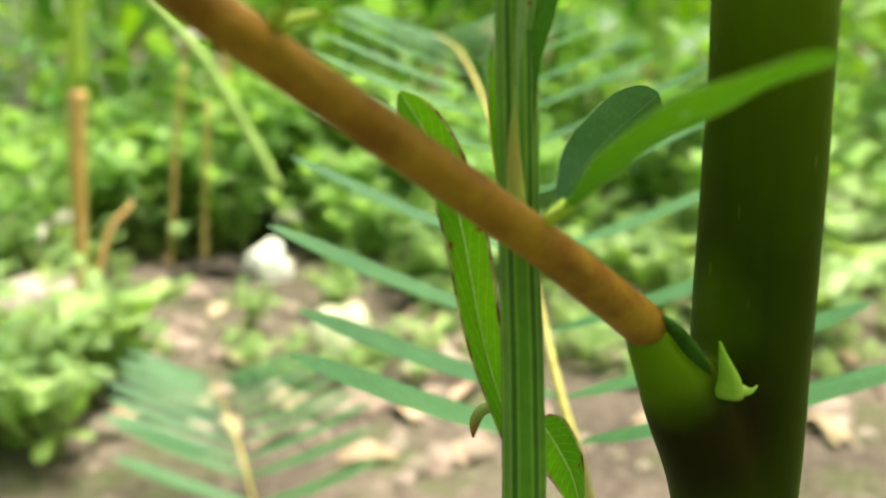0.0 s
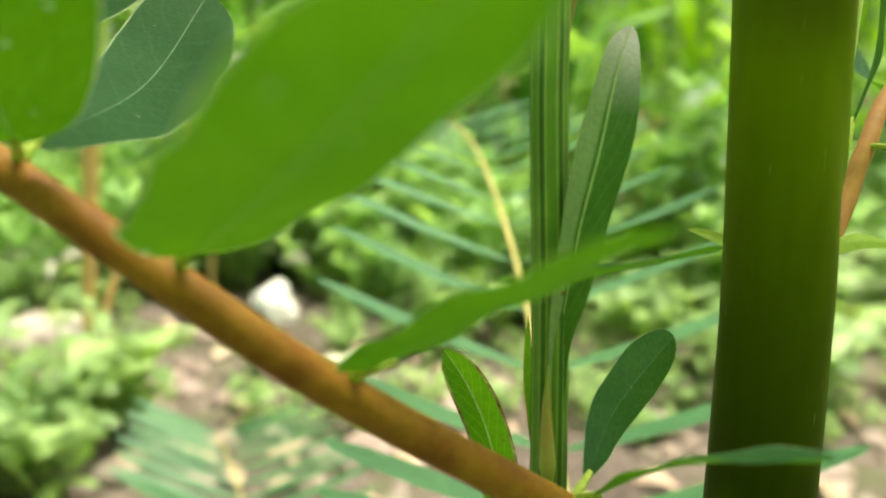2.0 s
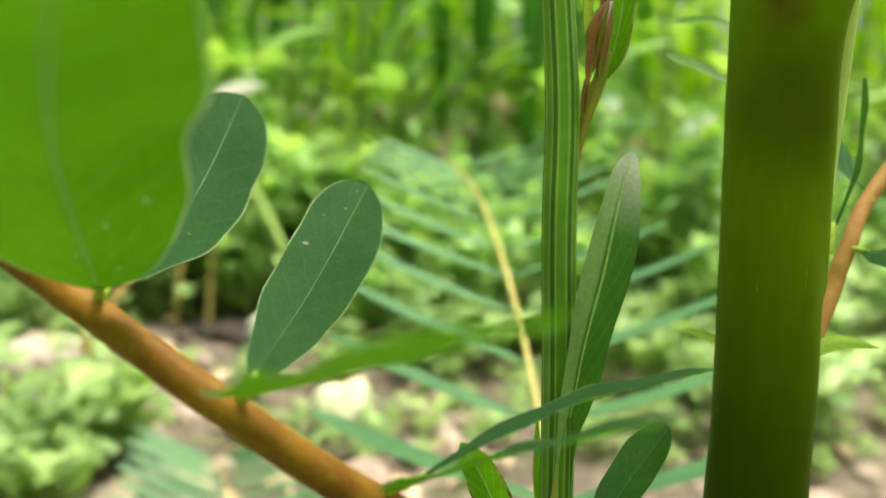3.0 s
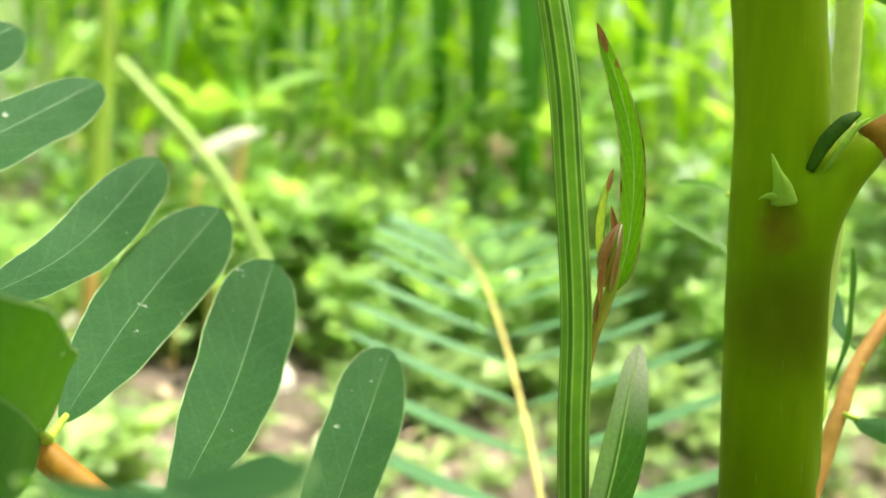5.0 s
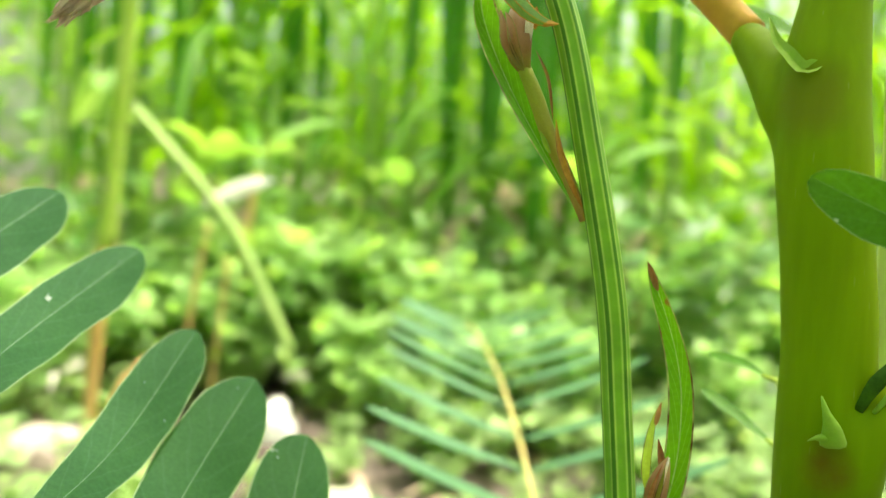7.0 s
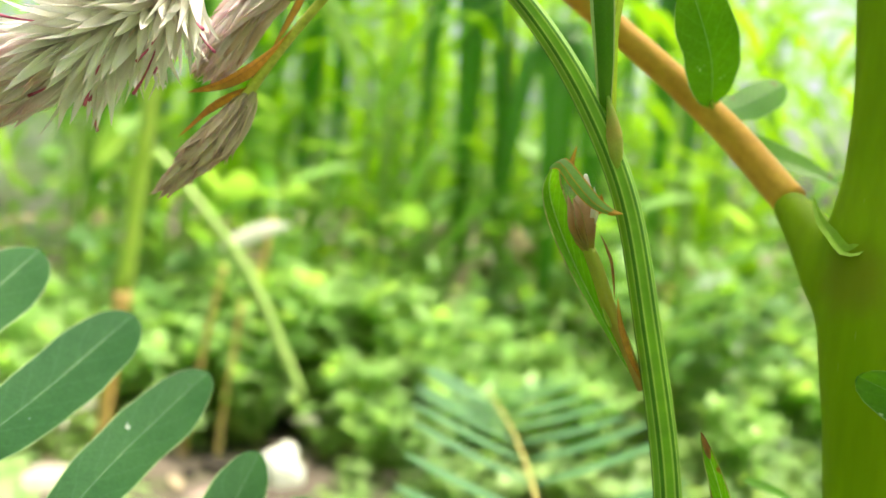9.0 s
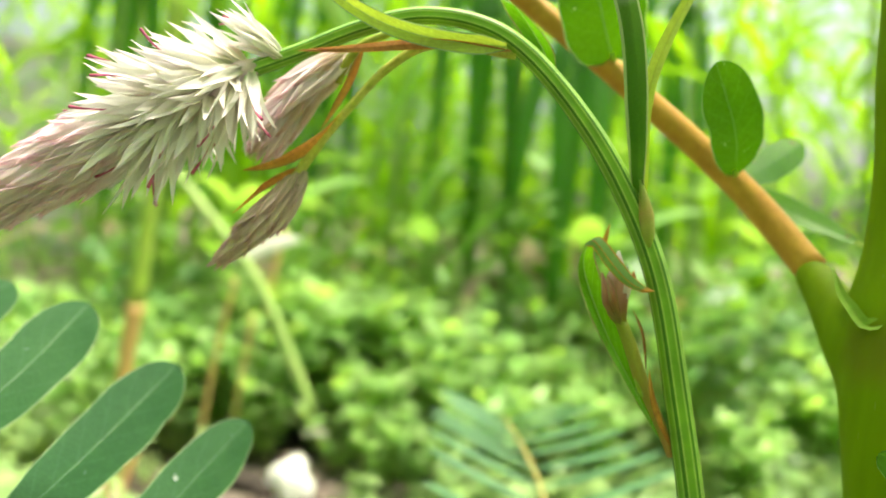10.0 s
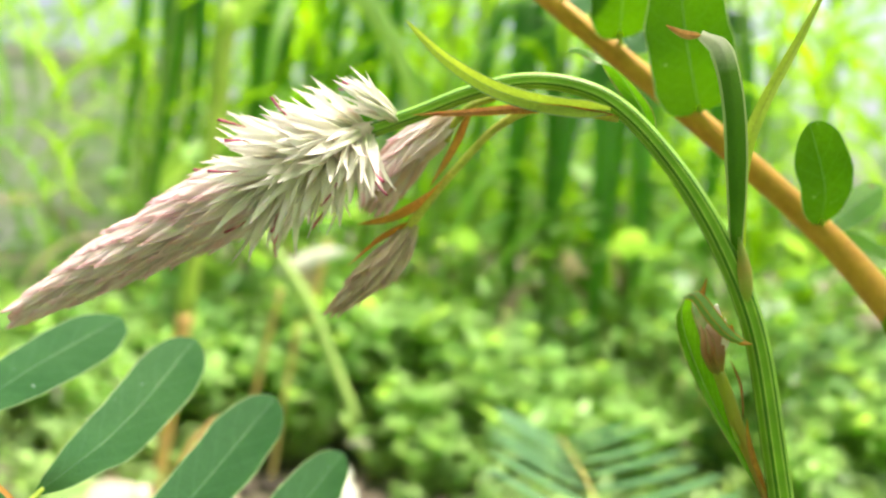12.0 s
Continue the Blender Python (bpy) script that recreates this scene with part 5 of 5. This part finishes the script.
places = []
while len(places) < 360:
    y = 0.80 + 2.2 * rnd.random() ** 1.15
    x = rnd.uniform(-0.66, 0.66) * (y + 0.25)
    if -0.58 < x / y < -0.37 and 1.08 < y < 1.45 or abs(x + 0.32) < 0.13 and 1.25 < y < 1.66 or y < 1.12 and -0.36 < x < 0.55:
        continue
    if not open_soil(x, y) or rnd.random() < 0.24:
        places.append((x, y, rnd.uniform(0.6, 1.3)))
places += [(*(-0.462, 0.856), 1.0), (*(-0.493, 1.156), 0.8)]
places.sort(key=lambda p: p[1])
scatter(low, places[:140])
seedlings = []
while len(seedlings) < 125:
    y = rnd.uniform(1.0, 1.75)
    x = rnd.uniform(-0.55, 0.6) * y
    if not (abs(x + 0.38) < 0.16 and 1.22 < y) and not (-0.58 < x / y < -0.40 and y > 1.1):
        seedlings.append((x, y, rnd.uniform(0.25, 0.62)))
far_low = places[140:] + seedlings
places = []
while len(places) < 230:
    y = rnd.uniform(1.75, 4.4)
    x = rnd.uniform(-0.62, 0.62) * (y + 0.25)
    if -0.6 < x < -0.12 and y < 1.85:
        continue
    places.append((x, y, rnd.uniform(0.55, 1.15)))
places.sort(key=lambda p: p[1])
# far right gets darker-coloured weeds, standing in for dimmer light on that side
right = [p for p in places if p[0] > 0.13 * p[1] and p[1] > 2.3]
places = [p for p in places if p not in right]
scatter(tall, places[:44])
scatter(dimmed, right[:20])
clumps = []
for k in range(24):
    y = 2.3 + 0.75 * (k * 0.618 % 1.0)
    slope = -0.60 + 1.2 * (k + 0.5) / 24 + rnd.uniform(-0.015, 0.015)
    if not -0.68 < slope < -0.45:
        clumps.append((slope * y, y, rnd.uniform(0.55, 1.15)))
scatter(bushes, clumps)
pale = [(rnd.uniform(-0.60, -0.28) * y, y, rnd.uniform(0.7, 1.2)) for y in [rnd.uniform(1.85, 2.7) for _ in range(30)]]
pale += [(rnd.uniform(-0.27, -0.04) * y, y, rnd.uniform(1.25, 1.65)) for y in [rnd.uniform(1.9, 2.35) for _ in range(16)]]
while len(pale) < 98:
    y = rnd.uniform(1.45, 2.15)
    x = rnd.uniform(-0.62, 0.62) * (y + 0.2)
    if not open_soil(x, y) and not (x > 0.2 * y and rnd.random() < 0.6) and not (-0.55 < x < -0.18 and y < 1.72):
        pale.append((x, y, rnd.uniform(0.6, 1.2)))
low_rnd = random.Random(77)
pale += [(low_rnd.uniform(-0.42, -0.04) * y, y, low_rnd.uniform(0.55, 0.95)) for y in [low_rnd.uniform(1.70, 2.25) for _ in range(46)]]
scatter(feathery, pale)


def thicket(groups):
    """The far weeds, too small to tell apart, and the unseen added ones, as one mass of leaves."""
    verts, faces, slots, uvs, mats = [], [], [], [], [M["weed_a"], M["weed_b"], M["weed_low"]]
    off = 0
    for kinds, spots in groups:
        crowns = [[c.data for c in k.children if c.name.startswith("crown")][0] for k in kinds]
        parts = []
        for me in crowns:
            co = np.empty(len(me.vertices) * 3)
            me.vertices.foreach_get("co", co)
            fa = np.empty(len(me.loops), dtype=np.int32)
            me.loops.foreach_get("vertex_index", fa)
            uv = np.empty(len(me.loops) * 2)
            me.uv_layers[0].data.foreach_get("uv", uv)
            per = np.zeros((len(me.vertices), 2))
            per[fa] = uv.reshape(-1, 2)
            parts.append((co.reshape(-1, 3), fa.reshape(-1, 4), per, mats.index(me.materials[0])))
        for i, (x, y, sc) in enumerate(spots):
            co, fa, per, slot = parts[i % len(parts)]
            a = rnd.uniform(0, 6.28)
            rot = np.array(((math.cos(a), -math.sin(a), 0), (math.sin(a), math.cos(a), 0), (0, 0, 1)))
            verts.append(co @ rot.T * sc + (x, y, 0))
            faces.append(fa + off)
            slots.append(np.full(len(fa), slot))
            uvs.append(per)
            off += len(co)
    sh = Shape()
    sh.v = np.concatenate(verts).tolist()
    sh.f = np.concatenate(faces).tolist()
    sh.m = np.concatenate(slots).tolist()
    sh.uv = np.concatenate(uvs).tolist()
    ob = new("weed_thicket", sh.mesh("weed_thicket", mats))
    tagged(ob, "dense bright green weeds before the maize, with unseen fill weeds around", "weeds", kind="stuff")


# weeds outside the view, added to cut light bounced from bare soil
around = [(rnd.uniform(-2.2, 2.2), rnd.uniform(-2.0, 0.30), rnd.uniform(0.8, 1.5)) for _ in range(190)]
around += [(sgn * (0.75 + 0.7 * y + rnd.uniform(0, 0.8)), y, rnd.uniform(0.8, 1.4)) for sgn in (-1, 1) for y in [rnd.uniform(0.4, 2.2) for _ in range(50)]]
thicket(((low, far_low + [p for p in around if math.hypot(p[0] - 0.02, p[1] - 0.1) > 0.12]), (tall, places[44:]), (dimmed, right[20:])))


# canes and dry stalks
def cane(name, label, pts, radii, mats, split=0.5, wobble=0.05):
    e = thing(name, label, "stalk", at=pts[0])
    c = spline(pts, 20)
    k = max(1, int(20 * split))
    sh = Shape()
    tube(sh, c[:k + 1], radii, n=20, sides=10, wobble=wobble)
    part("lower_stalk", sh, [M[mats[0]]], e)
    if k < 20:
        sh = Shape()
        tube(sh, c[k:], [radii[-1], radii[-1] * 0.9], n=20, sides=10, wobble=wobble)
        part("upper_stalk", sh, [M[mats[1]]], e)
    return e


stalk_plant = cane("maize_stalk", "thin stalk, straw-orange below and green above", [(-0.6160, 1.40, -0.01), (-0.6082, 1.40, 0.1058), (-0.5979, 1.40, 0.2615), (-0.5860, 1.40, 0.4040), (-0.5762, 1.40, 0.5432), (-0.5685, 1.40, 0.6524), (-0.5560, 1.40, 0.90)], [0.0095, 0.0115, 0.0150], ("dry_stalk", "sheath"), 0.46)
cane("leaning_cane", "green cane leaning over the weeds", [(-0.2875, 1.5000, 0.1781), (-0.3731, 1.5100, 0.3425), (-0.4433, 1.5200, 0.4443), (-0.6010, 1.5400, 0.6060)], [0.0098, 0.0085], ("green_cane", "green_cane"), 1.0)
cane("dry_stalk", "dry straw-orange stalk among the weeds", [(-0.52, 1.95, -0.01), (-0.50, 1.95, 0.25), (-0.47, 1.97, 0.5)], [0.010, 0.006], ("dry_stalk", "dry_stalk"), 1.0)
cane("dry_stalk", "dry straw-orange stalk among the weeds", [(0.552, 2.55, -0.01), (0.60, 2.55, 0.3), (0.64, 2.55, 0.75)], [0.018, 0.012], ("dry_stalk", "corn_stalk"), 0.6)


cane("dry_stalk", "dry straw-orange stalk among the weeds", [(-0.4894, 1.7000, -0.0245), (-0.4774, 1.7000, 0.1537), (-0.4611, 1.7000, 0.3224)], [0.006, 0.004], ("dry_stalk", "dry_stalk"), 1.0)
cane("dry_stalk", "dry straw-orange stalk among the weeds", [(-0.5594, 1.7000, -0.0276), (-0.5322, 1.7000, 0.2213), (-0.5029, 1.7000, 0.3946)], [0.006, 0.004], ("dry_stalk", "dry_stalk"), 1.0)
cane("dry_stalk", "dry straw-orange stalk among the weeds", [(-0.6085, 1.4200, -0.0149), (-0.5765, 1.4400, 0.1116), (-0.5353, 1.4600, 0.1677)], [0.006, 0.004], ("dry_stalk", "dry_stalk"), 1.0)


def flat_leaf(name, label, pts, width, side, material):
    e = thing(name, label, "leaf", at=pts[0])
    sh = Shape()
    blade(sh, pts, width, side, outline=lance, n=10, fold=0.2, wave=0.1)
    part("blade", sh, [M[material]] * 3, e)
    return e


rnd = random.Random(33)
for i in range(50):
    y = rnd.uniform(1.5, 2.9)
    p = Vector(((rnd.uniform(-0.55, 0.55) if i < 26 else rnd.uniform(-0.62, -0.30)) * y, y, rnd.uniform(0.06, 0.16) + 0.12 * max(0.0, y - 1.8)))
    a = rnd.uniform(0, 6.28)
    d = Vector((math.cos(a), math.sin(a), rnd.uniform(-0.6, 0.6))) * rnd.uniform(0.02, 0.06)
    flat_leaf("dry_leaf", "bleached dry leaf caught among the weeds", [p - d, p + Vector((0, 0, 0.01)), p + d], d.length * 0.7, (-d.y, d.x, 0.3), "bleached")
flat_leaf("dry_leaf", "bleached dry maize leaf lying across a cane", [(-0.4876, 1.6000, 0.4369), (-0.4135, 1.6000, 0.4751), (-0.3521, 1.6000, 0.4904)], 0.035, (0.2, 0.3, 1), "bleached")
for pts, width in (([(-0.60, 1.39, 0.62), (-0.6165, 1.4500, 0.6568), (-0.6453, 1.4500, 0.6230), (-0.6792, 1.4500, 0.5604)], 0.06), ([(-0.59, 1.395, 0.8), (-0.45, 1.4, 0.98), (-0.3, 1.42, 0.9), (-0.2, 1.44, 0.7)], 0.05)):
    sh = Shape()
    blade(sh, pts, width, (1, 0.3, 0.6), outline=lance, n=12, fold=0.2, wave=0.15)
    part("leaf", sh, [M["weed_a"], M["corn_rib"], M["weed_a"]], stalk_plant, "bright yellow-green leaf")
sh = Shape()
blade(sh, [(-0.5758, 1.4000, 0.6520), (-0.5920, 1.3900, 0.6232), (-0.6199, 1.3800, 0.5852), (-0.6447, 1.3800, 0.5527)], 0.075, (0.6, 0.0, 0.8), outline=lance, n=12, fold=0.15, wave=0.1)
part("leaf", sh, [M["weed_c"], M["corn_rib"], M["weed_c"]], stalk_plant, "broad yellow-green leaf")


def shaded_maize(slope, depth, top, foot, width, seed):
    """A maize plant whose broad leaves hang straight down, coloured dark to stand for shade."""
    rnd = random.Random(seed)
    x = slope * depth
    e = thing("corn_plant", "maize plant with broad hanging leaves coloured shade-dark", "maize", "maize rows", at=(x + 0.03, depth + 0.08, 0))
    sh = Shape()
    tube(sh, [(x + 0.03, depth + 0.08, -0.03), (x + 0.025, depth + 0.07, top * 0.5), (x + 0.02, depth + 0.06, top + 0.5)], [0.014, 0.012, 0.007], n=14, sides=8)
    part("stalk", sh, [M["corn_stalk"]], e)
    for k, (dx, share) in enumerate(((0.0, 1.0), (0.09, 0.7), (-0.11, 0.5))):
        z1 = foot + (top - foot) * (1 - share) * rnd.uniform(0.2, 1.0)
        z0 = top + rnd.uniform(0.0, 0.15)
        sh = Shape()
        blade(sh, [(x + 0.02, depth + 0.06, z0 - 0.05), (x + dx * 0.6, depth, z0 + 0.05), (x + dx, depth - 0.03, z0 - 0.12), (x + dx * 1.2 + 0.01, depth - 0.04, (z0 + z1) / 2), (x + dx * 1.25 + rnd.uniform(-0.02, 0.02), depth - 0.05, z1)],
              width * share, (1, 0.25, 0.1), outline=strap, n=18, fold=0.3, wave=0.18, seed=seed + k)
        part("leaf", sh, [M["corn_leaf_shaded"], M["corn_rib"], M["corn_leaf_shaded"]], e, "hanging leaf coloured shade-dark")
    return e


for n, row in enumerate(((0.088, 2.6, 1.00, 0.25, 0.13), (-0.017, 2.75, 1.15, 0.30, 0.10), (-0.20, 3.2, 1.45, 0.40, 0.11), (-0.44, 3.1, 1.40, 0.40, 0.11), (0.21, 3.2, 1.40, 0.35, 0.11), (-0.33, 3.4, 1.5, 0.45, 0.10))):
    shaded_maize(*row, n)


def stone_mesh(seed, material):
    bm = bmesh.new()
    bmesh.ops.create_icosphere(bm, subdivisions=3, radius=1.0)
    for v in bm.verts:
        n = 1 + 0.35 * noise.noise(v.co * 1.1 + Vector((seed * 7.1, 0, 0))) + 0.12 * noise.noise(v.co * 3.1 + Vector((0, seed, 0)))
        v.co *= n
    me = bpy.data.meshes.new("stone")
    bm.to_mesh(me)
    bm.free()
    me.materials.append(M[material])
    me.polygons.foreach_set("use_smooth", [True] * len(me.polygons))
    return me


def stone(me, x, y, sx, sy, sz, turn, label):
    ob = new("stone", me)
    ob.matrix_basis = pose(x, y, ground_height(x, y) + sz * 0.35, 0, 0, turn) @ Matrix.Diagonal((sx, sy, sz, 1))
    return tagged(ob, label, "stone", "stones")


white_stones = [stone_mesh(1, "rock")]
brown_stones = [stone_mesh(s + 5, "stone") for s in (1, 2, 3)] + [stone_mesh(16, "pebble")]
stone(white_stones[0], -0.335, 1.60, 0.044, 0.05, 0.052, 10, "pale white rock on the soil")
stone(stone_mesh(2, "flat_rock"), -0.70, 1.42, 0.10, 0.07, 0.035, 20, "flat pale rock beside a dry stalk")
M["mossy_rock"] = plain("mossy_rock", (0.36, 0.44, 0.24), (0.62, 0.64, 0.48), 26, rough=0.9, relief=0.6, dist=0.004)
stone(stone_mesh(4, "mossy_rock"), -0.150, 1.135, 0.042, 0.04, 0.062, 35, "pale mossy rock on the soil")
# black lumps added in place of the dark shadow beside the white rock
M["shadow_lump"] = plain("shadow_lump", (0.02, 0.017, 0.014), (0.055, 0.045, 0.035), 60, rough=0.95, relief=0.6, dist=0.004)
lump = stone_mesh(9, "shadow_lump")
cx, cy = (-0.420, 1.594)
for dx, dy, size in ((0.0, 0.0, 0.036), (-0.05, 0.02, 0.028), (0.045, -0.03, 0.022), (-0.085, -0.02, 0.018)):
    stone(lump, cx + dx, cy + dy, size, size * 0.8, size * 0.7, 900 * dx, "black lump standing in for the shadow beside a white rock")
rnd = random.Random(5)
for i in range(230):
    y = rnd.uniform(0.80, 2.0) if i < 150 else rnd.uniform(0.78, 1.2)
    x = rnd.uniform(-0.5, 0.6) * y
    s = 0.006 + 0.026 * rnd.random() ** 1.8
    stone(rnd.choice(brown_stones), x, y, s, s * rnd.uniform(0.7, 1.2), s * 0.6, rnd.uniform(0, 360), "small stone lying on dry soil")
for i in range(105):
    y = rnd.uniform(1.02, 2.1) if i < 75 else rnd.uniform(0.80, 1.1)
    x = rnd.uniform(-0.5, 0.5) * y
    a = rnd.uniform(0, 6.28)
    d = Vector((math.cos(a), math.sin(a), 0)) * rnd.uniform(0.018, 0.042)
    p = Vector((x, y, ground_height(x, y) + 0.006))
    flat_leaf("dead_leaf", "curled brown dead leaf on the soil", [p - d, p + Vector((0, 0, 0.012)), p + d], d.length * 0.8, (-d.y, d.x, 0.01), "dry_leaf")


# pale shed far behind the maize
def box(name, x0, x1, y0, y1, z0, z1, material, parent):
    sh = Shape()
    vs = [(x, y, z) for z in (z0, z1) for y in (y0, y1) for x in (x0, x1)]
    sh.add(vs, [(0, 2, 3, 1), (4, 5, 7, 6), (0, 1, 5, 4), (1, 3, 7, 5), (3, 2, 6, 7), (2, 0, 4, 6)], [0] * 6, [(0, 0)] * 8)
    ob = part(name, sh, [M[material]], parent)
    ob.data.polygons.foreach_set("use_smooth", [False] * 6)
    return ob


shed = thing("shed", "pale limewashed shed seen through the maize", "shed", at=(-4.2, 7.4, 0))
box("wall", -5.4, -3.5, 7.4, 9.5, -0.05, 1.75, "wall", shed)
box("plinth", -5.42, -3.48, 7.36, 9.52, -0.05, 0.45, "wall_grey", shed)
box("door", -4.75, -4.2, 7.33, 7.36, 0.0, 1.65, "wall", shed)
box("roof", -5.6, -3.3, 7.34, 9.7, 1.75, 1.85, "wall_grey", shed)
